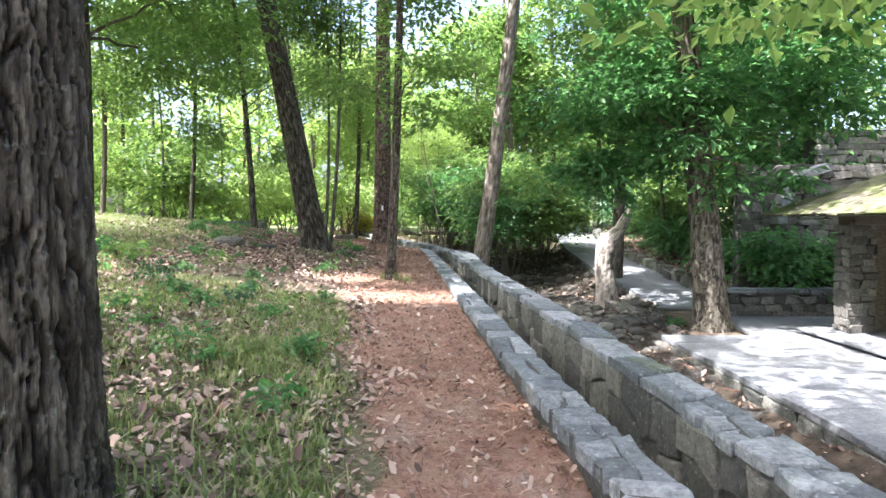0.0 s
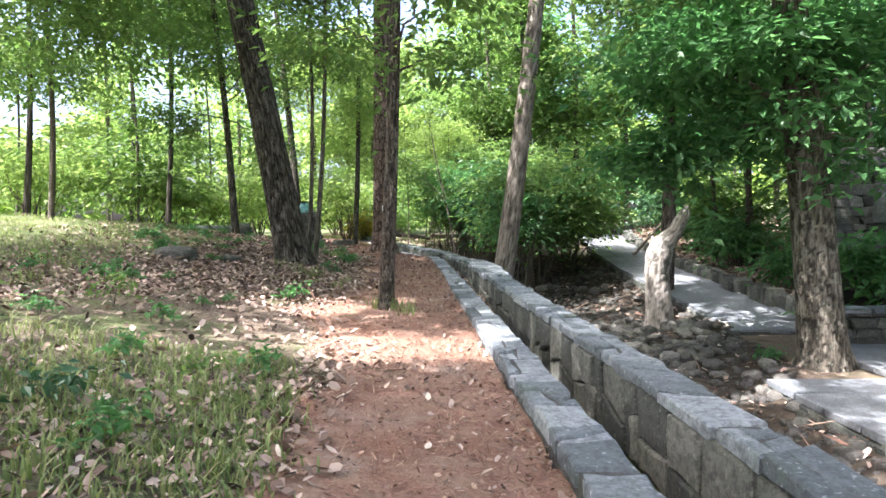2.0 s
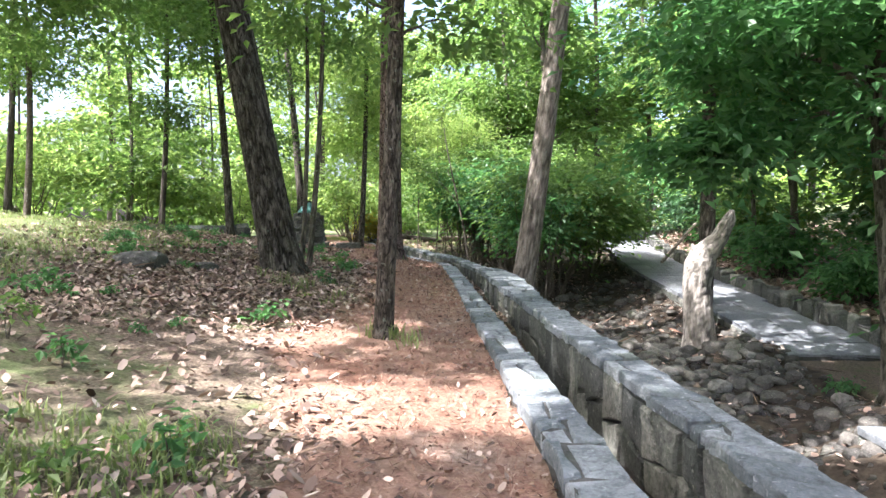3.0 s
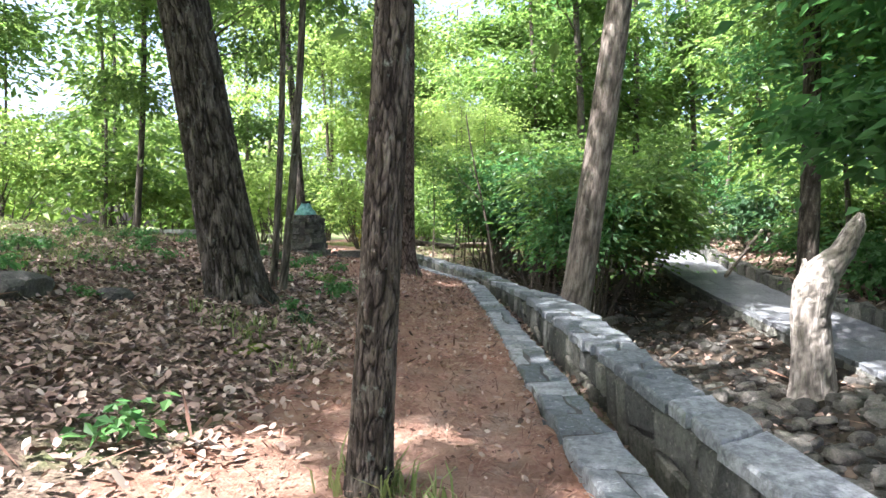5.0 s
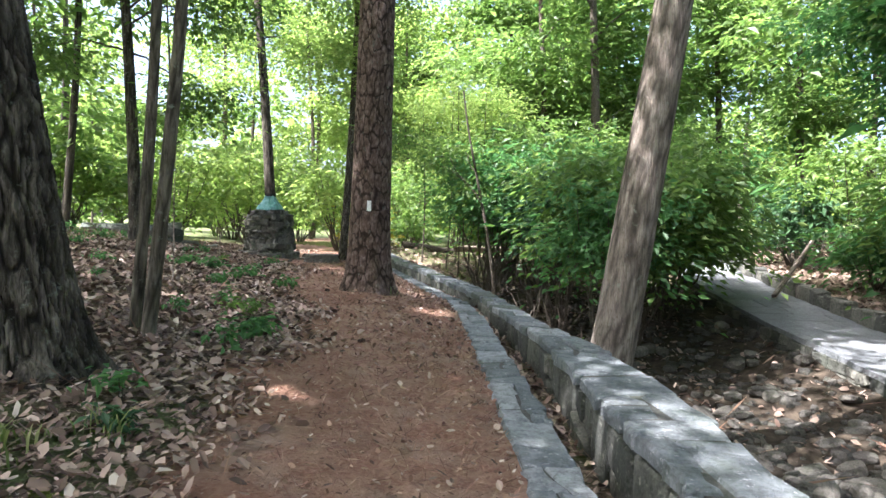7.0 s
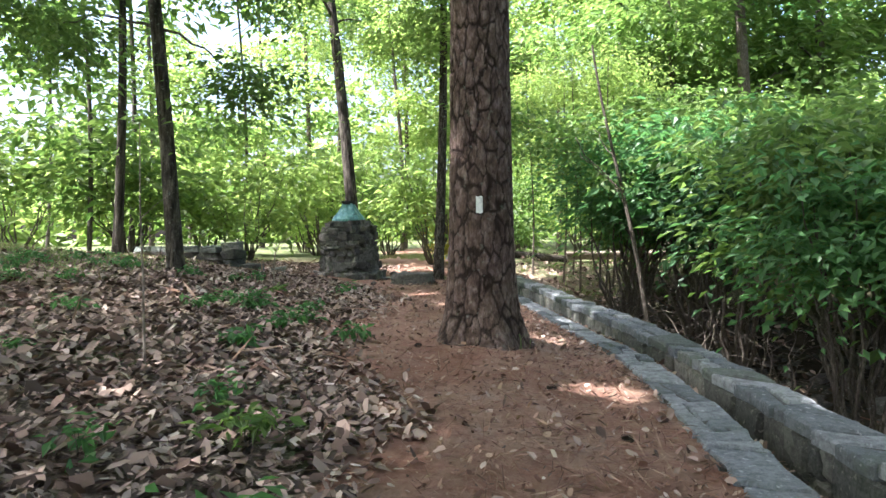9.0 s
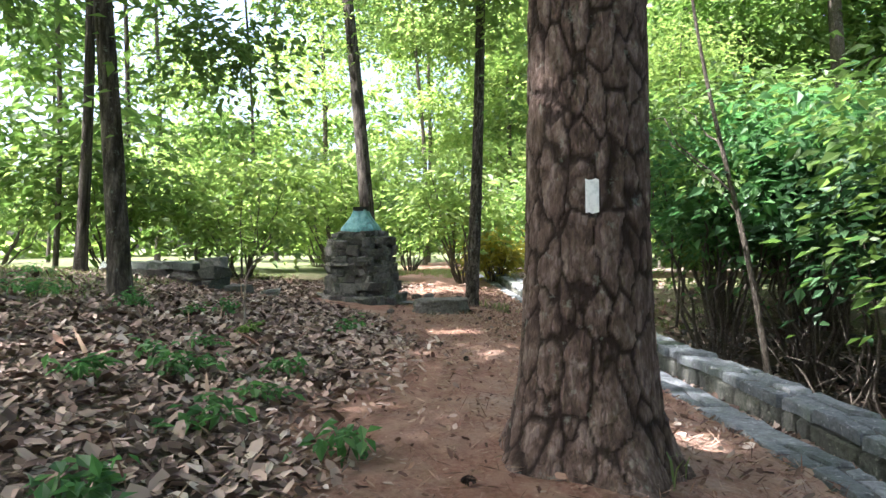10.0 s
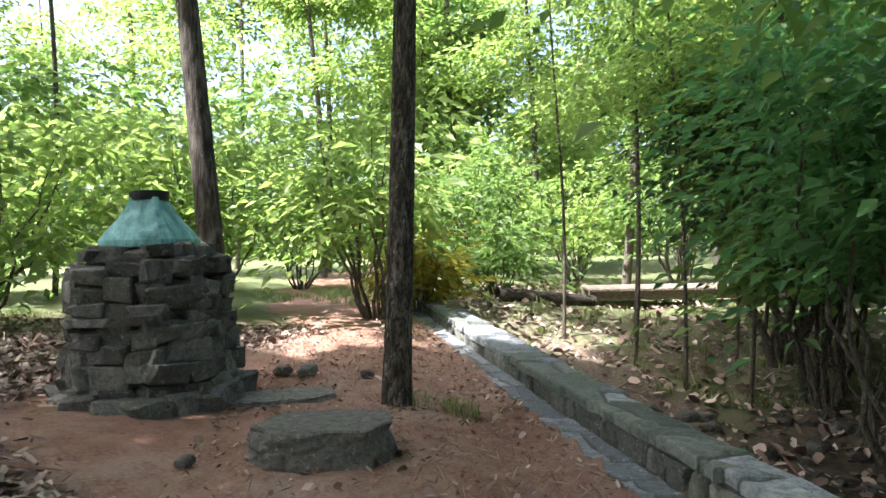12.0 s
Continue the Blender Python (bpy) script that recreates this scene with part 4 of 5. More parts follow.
tree("young tree behind the creek wall with overhanging boughs", (0.1, 25.2), 5.0, 0.045, (-0.15, 0.0), BARK_THIN, [(-1.5, 25.8, 2.7, 0.6, 0.7, 0.22), (-0.9, 26.3, 3.1, 0.8, 0.8, 0.3), (-2.3, 26.2, 3.3, 0.8, 0.8, 0.25), (-0.6, 26.0, 2.2, 0.6, 0.7, 0.3)], 1500, 0.12, LEAF, 232, rows=24, seg=10, spray=14, spread=0.26, aspect=0.6)

for _i, (_x, _y, _rad, _l, _h) in enumerate(((9.0, 22.9, 0.1, -0.12, 7.0), (8.1, 23.6, 0.075, -0.06, 6.5), (9.1, 20.0, 0.06, 0.05, 5.5))):
    tree("small grey-barked tree leaning on the bank above the walkway", (_x, _y), _h, _rad, (_l, 0.0), BARK_GREY, [(_x + _l * 5, _y, 4.2, 1.3, 1.2, 0.5), (_x + _l * 6 + 0.8, _y - 0.5, 5.2, 1.4, 1.2, 0.6), (_x + _l * 6 - 0.9, _y + 0.4, 5.4, 1.3, 1.2, 0.6)], 4200, 0.17, LEAF_DARK, 260 + _i, rows=50, seg=16, relief=0.005, flare=0.08, bend=0.12, spread=0.36, flat=0.2)

# white blaze on the pine
_bm = bmesh.new()
_n = 8
for _r in range(_n + 1):
    for _c in range(5):
        _a = radians(-90 + 7.5 + (_c - 2) * 2.9)
        _rr = 0.28 * 0.93 + 0.018
        _bm.verts.new((_rr * math.cos(_a), _rr * math.sin(_a), -0.07 + 0.14 * _r / _n + 0.004 * math.sin(_c * 2.1 + _r)))
_bm.verts.ensure_lookup_table()
for _r in range(_n):
    for _c in range(4):
        _bm.faces.new([_bm.verts[_r * 5 + _c], _bm.verts[_r * 5 + _c + 1], _bm.verts[_r * 5 + _c + 6], _bm.verts[_r * 5 + _c + 5]])
_blaze = part("blaze", _bm, WHITE, pine, "white painted trail blaze")
_blaze.location = (0.0, 0, 1.555 - pine.location.z)


def build_snag():
    x, y, z = 4.75, 18.5, gz(4.75, 18.5)
    snag = thing("dead_tree", (x, y, z), "bare pale dead tree stub with a broken fork", "tree stump")
    p = [(0, 0, -0.3), (-0.02, 0, 0.1), (-0.06, 0, 0.7), (-0.1, 0, 1.2), (-0.05, -0.02, 1.6), (0.05, -0.05, 1.85), (0.3, -0.1, 2.15), (0.5, -0.1, 2.55), (0.56, -0.1, 2.75)]
    s = np.linspace(0, len(p) - 1, 70)
    q = np.stack([np.interp(s, range(len(p)), [a[i] for a in p]) for i in range(3)], -1)
    rad = np.interp(s, range(len(p)), [0.34, 0.30, 0.28, 0.27, 0.30, 0.25, 0.17, 0.13, 0.04])
    attach("trunk", tube(q, rad, 36, SNAG, "trunk", 0.02, "furrow", 0.12, 5), snag)
    p = [(-0.1, 0, 1.5), (-0.17, 0, 1.85), (-0.2, 0.02, 2.05)]
    s = np.linspace(0, 2, 14)
    q = np.stack([np.interp(s, range(3), [a[i] for a in p]) for i in range(3)], -1)
    attach("broken_fork", tube(q, np.interp(s, range(3), [0.15, 0.1, 0.02]), 18, SNAG, "broken_fork", 0.015, "furrow", 0, 9), snag)


build_snag()

# ---- rocks in the creek ----
for _i in range(290):
    _y = srand.uniform(12.5, 26) if _i > 110 else srand.uniform(14.6, 19.0)
    _w0, _w1 = float(wall_l(_y)) + WALL_W + 0.5, float(walk_l(_y)) - 0.1
    _x = srand.uniform(_w0, _w1) if _i > 110 else srand.uniform(2.8, 5.1)
    _s = srand.uniform(0.14, 0.46)
    _ob = new("rock", srand.choice(ROCKS))
    _ob.matrix_basis = Matrix.LocRotScale((_x, _y, gz(_x, _y) + 0.12 * _s), Euler((srand.uniform(-0.4, 0.4), srand.uniform(-0.4, 0.4), srand.uniform(0, 6))), Vector((_s, _s * srand.uniform(0.6, 1), _s * srand.uniform(0.5, 1))))
    tagged(_ob, "tan and grey creek rock in the dry bed", "rock", "rocks in the creek bed")


# ---- shrubs and woods ----
def shrub(label, x, y, height, width, count, size, leaf, seed, stems=6, name="shrub", low=0.25, base=0.55, **kw):
    z = gz(x, y)
    t = thing(name, (x, y, z), label, name)
    r = random.Random(seed)
    clumps = []
    for i in range(stems):
        a = 2 * math.pi * i / stems + r.uniform(-0.4, 0.4)
        d = width * r.uniform(0.25, 0.8)
        h = height * r.uniform(base, 0.97)
        end = (x + d * math.cos(a), y + d * math.sin(a), z + h)
        limb(t, (x + 0.12 * math.cos(a), y + 0.12 * math.sin(a), z - 0.1), end, 0.012 + 0.006 * height, BARK_THIN, seed * 31 + i, -0.04, 6, 8)
        k = r.uniform(0.32, 0.5) * width
        clumps.append((end[0], end[1], end[2] * 1.0, k, k, k * 0.6))
        if r.random() < 0.75:
            clumps.append((x + d * 0.9 * math.cos(a), y + d * 0.9 * math.sin(a), z + h * r.uniform(low, 0.7), k, k, k * 0.5))
    crown(t, clumps, count, size, leaf, seed, **kw)
    return t


BIG = "dense broad-leaved shrub spreading over the creek"
for _i, (_x, _y, _h, _w, _n) in enumerate(((2.6, 24.2, 3.6, 2.4, 15000), (1.2, 27.5, 3.8, 2.4, 14000), (4.0, 26.8, 4.2, 2.5, 12000), (1.4, 25.6, 3.4, 1.5, 5000), (1.9, 22.4, 3.0, 1.2, 4500), (2.2, 30.5, 4.5, 2.8, 12000), (0.4, 30.2, 3.4, 1.1, 6000), (-0.1, 27.6, 3.4, 1.5, 8000), (0.6, 31.6, 4.2, 1.7, 12000), (1.5, 29.0, 3.0, 1.3, 7000))):
    _small = _i == 7
    shrub(BIG, _x, _y, _h, _w, int(_n * (0.8 if _small else 0.6)), 0.12 if _small else 0.14 if _i > 7 or _i == 4 else 0.19, LEAF_DEEP if _i in (3, 8) else LEAF_DARK if _i in (1, 4, 7, 9) else LEAF, 100 + _i, 13, low=0.86 if _i in (1, 3, 4, 7, 9) else 0.7, base=0.8 if _i in (1, 3, 4, 7, 9) else 0.55, flat=0.12, spray=40, spread=0.36)
for _i, (_x, _y, _h, _w, _n, _m) in enumerate(((-12.5, 30, 3.0, 2.2, 8000, LEAF_LIME), (-9.5, 30.5, 2.6, 1.8, 7000, LEAF_LIME), (-16, 28, 3.4, 2.4, 8000, LEAF_LIME), (-8.2, 33.5, 3.2, 2.0, 8000, LEAF_LIME), (-14, 36, 4, 3, 9000, LEAF_LIME), (-19, 33, 4, 3, 9000, LEAF), (-10.5, 38, 4, 2.6, 9000, LEAF_LIME), (-4.95, 33.2, 3.6, 1.5, 8000, LEAF_LIME), (-3.4, 40.5, 3.6, 2.2, 8000, LEAF), (-4.4, 34.6, 1.3, 0.7, 3600, LEAF_GOLD), (-3.0, 37.4, 1.5, 0.9, 3000, LEAF), (1.8, 40.5, 3.6, 2, 8000, LEAF), (-0.6, 43, 3.2, 2, 7000, LEAF_LIME), (4.6, 42, 3.4, 2, 7000, LEAF), (-8.4, 40.5, 3, 2, 7000, LEAF), (-12.5, 41.5, 3, 2, 7000, LEAF_LIME), (-3.2, 45, 3, 2, 6000, LEAF), (-21, 24, 3.4, 2.5, 8000, LEAF), (-16.5, 21.5, 2.8, 2.0, 7000, LEAF_LIME), (10.5, 21, 2.4, 1.8, 8000, LEAF_DARK), (9.2, 25, 2.4, 1.8, 8000, LEAF), (12, 17.5, 2.2, 1.6, 6000, LEAF_DARK), (8.3, 16.0, 1.7, 0.8, 4500, LEAF_DARK), (9.9, 15.9, 1.3, 0.7, 3500, LEAF_DARK), (9.5, 29, 3.6, 2.2, 8000, LEAF), (7.6, 33.5, 4, 2.4, 8000, LEAF_DARK), (8.3, 22.6, 1.3, 0.9, 4500, LEAF_DARK), (8.7, 26.4, 1.7, 1.1, 5000, LEAF_DARK), (8.4, 19.2, 1.2, 0.8, 4000, LEAF_DARK), (8.6, 30.0, 2.0, 1.2, 5000, LEAF_DEEP), (-7.4, 44, 4, 3, 8000, LEAF), (3.6, 36.5, 4, 2.6, 8000, LEAF))):
    shrub("leafy woodland understorey shrub with bare lower stems", _x, _y, _h, _w, int(_n * 0.3), 0.215, _m, 140 + _i, 12, low=0.58, spread=0.34, flat=0.2)


def thicket(x, y, height, spread, stems, seed):
    """A tangle of bare dark stems, each with side twigs."""
    z = gz(x, y)
    t = thing("thicket", (x, y, z), "tangle of bare dark twigs under the shrubs by the creek wall", "thicket")
    r = random.Random(seed)
    for i in range(stems):
        a = r.uniform(0, 2 * math.pi)
        base = Vector((x + r.uniform(-0.3, 0.3), y + r.uniform(-0.3, 0.3), z - 0.05))
        tip = Vector((x + spread * math.cos(a) * r.uniform(0.4, 1), y + spread * math.sin(a) * r.uniform(0.4, 1), z + height * r.uniform(0.5, 1)))
        limb(t, base, tip, r.uniform(0.008, 0.018), BARK_THIN, seed * 17 + i, r.uniform(-0.1, 0.15), 5, 8)
        for q in range(3):
            f = r.uniform(0.35, 0.85)
            m = base.lerp(tip, f)
            limb(t, m, m + Vector((r.uniform(-0.5, 0.5), r.uniform(-0.5, 0.5), r.uniform(-0.1, 0.4))), 0.006, BARK_THIN, seed * 91 + i * 5 + q, 0.02, 4, 5)


for _i, (_x, _y, _h, _w, _n) in enumerate(((-0.1, 27.0, 1.6, 1.0, 9), (0.6, 25.2, 1.7, 1.0, 9), (0.4, 29.3, 1.8, 1.1, 9), (1.3, 23.6, 1.6, 1.0, 8))):
    thicket(_x, _y, _h, _w, _n, 900 + _i)


def wood(count, seed, ring, size, n_leaves, label, height=(11, 18)):
    """Woodland trees round the place, at a spacing of a few metres."""
    r = random.Random(seed)
    placed = []
    tries = 0
    while len(placed) < count and tries < 5000:
        tries += 1
        a, d = r.uniform(0, 2 * math.pi), math.sqrt(r.uniform(ring[0] ** 2, ring[1] ** 2))
        x, y = -1 + d * math.cos(a), 15 + d * math.sin(a) * 1.0
        if -3.0 < x - (-0.13 * (y - 10)) < 9 and y < 44:
            continue
        if -9 < x < 9 and -8 < y < 33:
            continue
        if any(math.hypot(x - p, y - q) < 3.4 for p, q in placed):
            continue
        placed.append((x, y))
        h = r.uniform(*height)
        ahead = -26 < x < -3 and 12 < y < 48
        rad = r.uniform(0.08, 0.2) * (0.45 if ahead else 1.0)
        cl = []
        for _ in range(6):
            w = r.uniform(1.5, 2.6)
            cl.append((x + r.uniform(-2, 2), y + r.uniform(-2, 2), gz(x, y) + h * r.uniform(0.12 if ahead else 0.3, 1.0), w, w, w * 0.55))
        tree(label, (x, y), h, rad, (r.uniform(-0.05, 0.05), r.uniform(-0.05, 0.05)), r.choice((BARK_THIN, BARK_OAK)), cl, int(n_leaves * (0.55 if ahead else 1.0)), size, r.choice((LEAF, LEAF, LEAF_LIME)), seed + len(placed), rows=24, seg=10, bend=0.12, spread=0.5)


wood(34, 300, (17, 34), 0.33, 4200, "woodland tree with a slender trunk and airy green crown")
wood(46, 400, (34, 60), 0.5, 2500, "distant woodland tree with full green foliage", (13, 20))

# trees that close the view ahead and across the creek
_r = random.Random(77)
for _i, (_x, _y, _h, _rad, _m) in enumerate(((0.5, 41, 13, 0.13, LEAF), (3.2, 45, 14, 0.15, LEAF), (6.0, 41, 13, 0.14, LEAF_DARK), (-1.6, 47, 14, 0.13, LEAF_LIME), (9.0, 37, 13, 0.16, LEAF), (5.0, 52, 16, 0.16, LEAF), (11.5, 32, 12, 0.15, LEAF), (-5.0, 50, 14, 0.13, LEAF_LIME), (1.0, 54, 16, 0.15, LEAF_LIME), (3.4, 33.0, 13, 0.2, LEAF), (1.9, 34.5, 12, 0.15, LEAF), (8.6, 22.5, 10, 0.1, LEAF), (9.8, 18.8, 9, 0.09, LEAF_DARK), (-9.5, 47, 14, 0.14, LEAF_LIME), (13, 26, 12, 0.16, LEAF))):
    _cl = []
    for _ in range(8):
        _w = _r.uniform(1.3, 2.2)
        _cl.append((_x + _r.uniform(-2.2, 2.2), _y + _r.uniform(-2, 2), gz(_x, _y) + _h * _r.uniform(0.22, 0.95), _w, _w, _w * 0.5))
    tree("woodland tree with layered bright green foliage", (_x, _y), _h, _rad, (_r.uniform(-0.04, 0.06), 0), BARK_THIN, _cl, 6000, 0.29, _m, 500 + _i, rows=30, seg=12, bend=0.15, spread=0.42)


def far_woods():
    """One belt of woodland foliage that closes the horizon all round."""
    r = np.random.default_rng(5)
    n = 250
    a = np.linspace(0, 2 * np.pi, n, endpoint=False) + r.normal(0, 0.01, n)
    d = r.uniform(62, 82, n)
    c = np.stack([d * np.cos(a), 15 + d * np.sin(a), 1.5 + 13 * r.random(n) ** 1.3], -1)
    s = np.stack([r.uniform(3.5, 6, n), r.uniform(3.5, 6, n), r.uniform(2.5, 5, n)], -1)
    v, f = leaves(c, s, 78000, 1.35, 6, spread=1.3)
    tagged(new("far_woods", mesh_np("far_woods", v, f, LEAF_LIME, False)), "belt of distant broad-leaved woodland", "woodland", kind="stuff")


far_woods()


for _i, (_x, _y, _h) in enumerate(((-14.5, 46.5, 15), (-18.5, 49.5, 16), (-10.5, 51.5, 15), (-22.5, 45.0, 16), (-6.0, 50.0, 14))):
    tree("tall woodland tree with light leaves beyond the lawn", (_x, _y), _h, 0.16, (0.02, 0.0), BARK_THIN, [(_x - 1.2, _y, _h * 0.45, 2.2, 2.2, 1.1), (_x + 1.4, _y - 1, _h * 0.58, 2.2, 2.2, 1.1), (_x - 0.5, _y + 1, _h * 0.75, 2.4, 2.4, 1.3), (_x + 0.6, _y, _h * 0.95, 2.0, 2.0, 1.3)], 4600, 0.27, LEAF_LIME, 660 + _i, rows=24, seg=10, bend=0.1, spread=0.5)

# ---- leaf litter, needles and grass ----
def flat_leaves(n, place, size, seed, curl=0.5, aspect=0.55, lift=0.012):
    r = np.random.default_rng(seed)
    x, y = place(r, n)
    m = len(x)
    z = ground_z(x, y) + lift + r.random(m) * 0.02
    a = r.random(m) * 2 * np.pi
    L = size * (0.35 + 0.95 * r.random(m) ** 1.6) * (1 + 0.25 * smooth(14, 19, y))
    W = L * aspect * (0.7 + 0.6 * r.random(m)) * 0.5
    t1, t2 = r.normal(0, 0.42, m), r.normal(0, 0.5, m)
    f = np.stack([np.cos(a), np.sin(a), t1], -1) * (L / 2)[:, None]
    s = np.stack([-np.sin(a), np.cos(a), t2], -1) * W[:, None]
    c = np.stack([x, y, z + 0.15 * L], -1)
    up = np.array([0, 0, 1.0]) * (curl * W * r.uniform(-0.3, 1.0, m))[:, None]
    if aspect < 0.2:
        v = np.stack([c - f, c - f * 0.1 + s + up, c + f, c - f * 0.1 - s + up], 1).reshape(-1, 3)
        return v, np.arange(4 * m).reshape(-1, 4)
    # a leaf with a fold along its midrib and uneven shoulders
    k1, k2 = r.uniform(0.25, 0.7, (2, m))[..., None] * np.ones((2, m, 3))
    q1, q2 = r.uniform(0.55, 1.15, (2, m))[..., None] * np.ones((2, m, 3))
    v = np.stack([c - f, c - f * k1 + s * q1 + up, c + f * k2 + s * q2 + up * 0.6, c + f, c + f * k1 - s * q1 + up * 0.8, c - f * k2 - s * q2 + up], 1).reshape(-1, 3)
    i = 6 * np.arange(m)[:, None]
    return v, np.vstack([i + np.array([[0, 1, 2, 3]]), i + np.array([[0, 3, 4, 5]])])


def litter_place(r, n):
    y = r.uniform(1.2, 32, n)
    d = np.abs(r.normal(0, 1, n)) * 2.3 - 0.15 + r.normal(0, 0.22, n) + 0.2 * np.sin(1.3 * y) + 0.1 * np.sin(3.7 * y)
    x = clay_l(y) - d
    bare = np.sin(0.9 * x + 0.4 * y) + np.sin(0.55 * y - 0.7 * x + 1) + 0.5 * (y < 7) - 0.6 * (y > 10) - 0.5 * (y > 14)
    keep = r.random(n) > np.maximum(smooth(0.2, 1.4, bare) * 0.85, 0.4 * smooth(10.0, 7, y))
    keep &= np.hypot(x + 5.7, y - 27.9) > 0.7
    return x[keep], y[keep]


def scatter_place(r, n):
    y = r.uniform(1.5, 33, n)
    u = r.random(n) ** 2
    side = r.random(n) < 0.35
    w = kerb_l(y) - path_l(y)
    x = np.where(side, path_l(y) + u * w, kerb_l(y) - 0.02 - u * 0.5 * w)
    return x, y


def gutter_place(r, n):
    y = r.uniform(11.0, 30, n)
    x = kerb_l(y) + KERB_W + (wall_l(y) - kerb_l(y) - KERB_W) * r.random(n)
    return x, y


def bank_place(r, n):
    y = r.uniform(15.5, 36, n)
    x = walk_l(y) + WALK_W + 0.4 + r.random(n) ** 1.3 * 6
    return x, y


def beyond_place(r, n):
    y = r.uniform(27, 42, n)
    x = wall_l(y) + WALL_W + 0.05 + r.random(n) * 6
    return x, y


def bed_place(r, n):
    y = r.uniform(5, 34, n)
    x = wall_l(y) + WALL_W + 0.1 + r.random(n) * (walk_l(y) - wall_l(y) - WALL_W - 0.1)
    return x, y


def stuff(name, parts, mat, label, category):
    vs, fs, k = [], [], 0
    for v, f in parts:
        vs.append(v)
        fs.append(f + k)
        k += len(v)
    return tagged(new(name, mesh_np(name, np.vstack(vs), np.vstack(fs), mat, False)), label, category, kind="stuff")


stuff("leaf_litter", [flat_leaves(96000, litter_place, 0.066, 21), flat_leaves(3600, scatter_place, 0.045, 22), flat_leaves(2600, gutter_place, 0.07, 23), flat_leaves(9000, bank_place, 0.12, 24), flat_leaves(5200, bed_place, 0.085, 25), flat_leaves(5000, beyond_place, 0.1, 26)], LITTER, "dry brown and buff fallen leaves", "leaf litter")


def needle_place(r, n):
    y = r.uniform(1.5, 31, n)
    x = path_l(y) + (kerb_l(y) - path_l(y)) * r.random(n) ** 0.6
    return x, y


_k = Mat("pine_needle", 0.8, spec=0.2)
NEEDLE = _k.colour(_k.ramp(_k.island(), [(0.0, (0.07, 0.036, 0.026)), (0.6, (0.19, 0.105, 0.072)), (1.0, (0.36, 0.25, 0.18))])).m
stuff("pine_needles", [flat_leaves(30000, needle_place, 0.085, 31, 0.1, 0.05, 0.004)], NEEDLE, "fallen reddish pine needles", "pine needles")


def blades(tufts, per, height, spread, seed):
    r = np.random.default_rng(seed)
    t = np.repeat(np.asarray(tufts), per, 0)
    m = len(t)
    x, y = t[:, 0] + r.normal(0, spread, m), t[:, 1] + r.normal(0, spread, m)
    z = ground_z(x, y) - 0.01
    h = height * (0.4 + 0.8 * r.random(m))
    a = r.random(m) * 2 * np.pi
    bend = h * r.uniform(0.2, 0.9, m)
    w = 0.003 + 0.004 * r.random(m)
    d = np.stack([np.cos(a), np.sin(a), 0 * a], -1)
    s = np.stack([-np.sin(a), np.cos(a), 0 * a], -1) * w[:, None]
    p = np.stack([x, y, z], -1)
    mid = p + d * (bend * 0.3)[:, None] + np.array([0, 0, 1.0]) * (h * 0.6)[:, None]
    tip = p + d * bend[:, None] + np.array([0, 0, 1.0]) * (h * 0.85)[:, None]
    v = np.stack([p - s, p + s, mid + s, mid - s, tip + s * 0.2, tip - s * 0.2], 1).reshape(-1, 3)
    k = np.arange(m)[:, None] * 6
    return v, np.vstack([k + np.array([[0, 1, 2, 3]]), k + np.array([[3, 2, 4, 5]])])


_r = np.random.default_rng(9)
_t = []
for _ in range(1100):
    _y = 1.5 + 6.8 * _r.random() ** 1.2
    _x = float(path_l(_y)) - abs(_r.normal(0, 1.7)) - 0.05
    if math.sin(0.9 * _x + 0.4 * _y) + math.sin(0.55 * _y - 0.7 * _x + 1) > 0.0 or _r.random() < 0.2:
        _t.append((_x, _y))
for _ in range(2000):
    _y = _r.uniform(8, 33)
    _t.append((float(clay_l(_y)) - 3.0 - 8 * _r.random() ** 1.3, _y))
for _ in range(420):
    _y = _r.uniform(1.4, 7.5)
    _t.append((float(path_l(_y)) - 0.1 - 3.2 * _r.random() ** 1.4, _y))
_dense = [(-1.35 + _r.normal(0, 0.2), 4.9 + _r.normal(0, 0.3)) for _ in range(40)] + [(-0.88 + _r.normal(0, 0.15), 10.9 + _r.normal(0, 0.15)) for _ in range(6)] + [(-1.6 + _r.normal(0, 0.12), 20.25 + _r.normal(0, 0.12)) for _ in range(2)] + [(-3.6 + _r.normal(0, 0.2), 28.0 + _r.normal(0, 0.12)) for _ in range(4)] + [(-2.3 + _r.normal(0, 0.25), 13.6 + _r.normal(0, 0.5)) for _ in range(9)] + [(-6.5 + _r.normal(0, 0.9), 38 + _r.normal(0, 1.2)) for _ in range(120)] + [(_r.uniform(-3.0, 1.5), _r.uniform(30, 38)) for _ in range(90)]
stuff("grass", [blades(_t, 12, 0.12, 0.1, 41), blades(_dense, 24, 0.17, 0.06, 42)], GRASS, "thin pale green woodland grass in loose tufts", "grass")


# ---- small plants ----
def seedling(label, x, y, h, count, size, leaf, seed, name="seedling"):
    z = gz(x, y)
    t = thing(name, (x, y, z), label, "plant")
    r = random.Random(seed)
    for i in range(3):
        limb(t, (x, y, z - 0.03), (x + r.uniform(-h, h) * 0.5, y + r.uniform(-h, h) * 0.5, z + h * r.uniform(0.7, 1)), 0.006, BARK_THIN, seed + i, 0.02, 5, 5)
    crown(t, [(x, y, z + h * 0.8, h * 0.7, h * 0.7, h * 0.25)], count, size, leaf, seed, spray=9, spread=h * 0.35, flat=0.3)
    return t


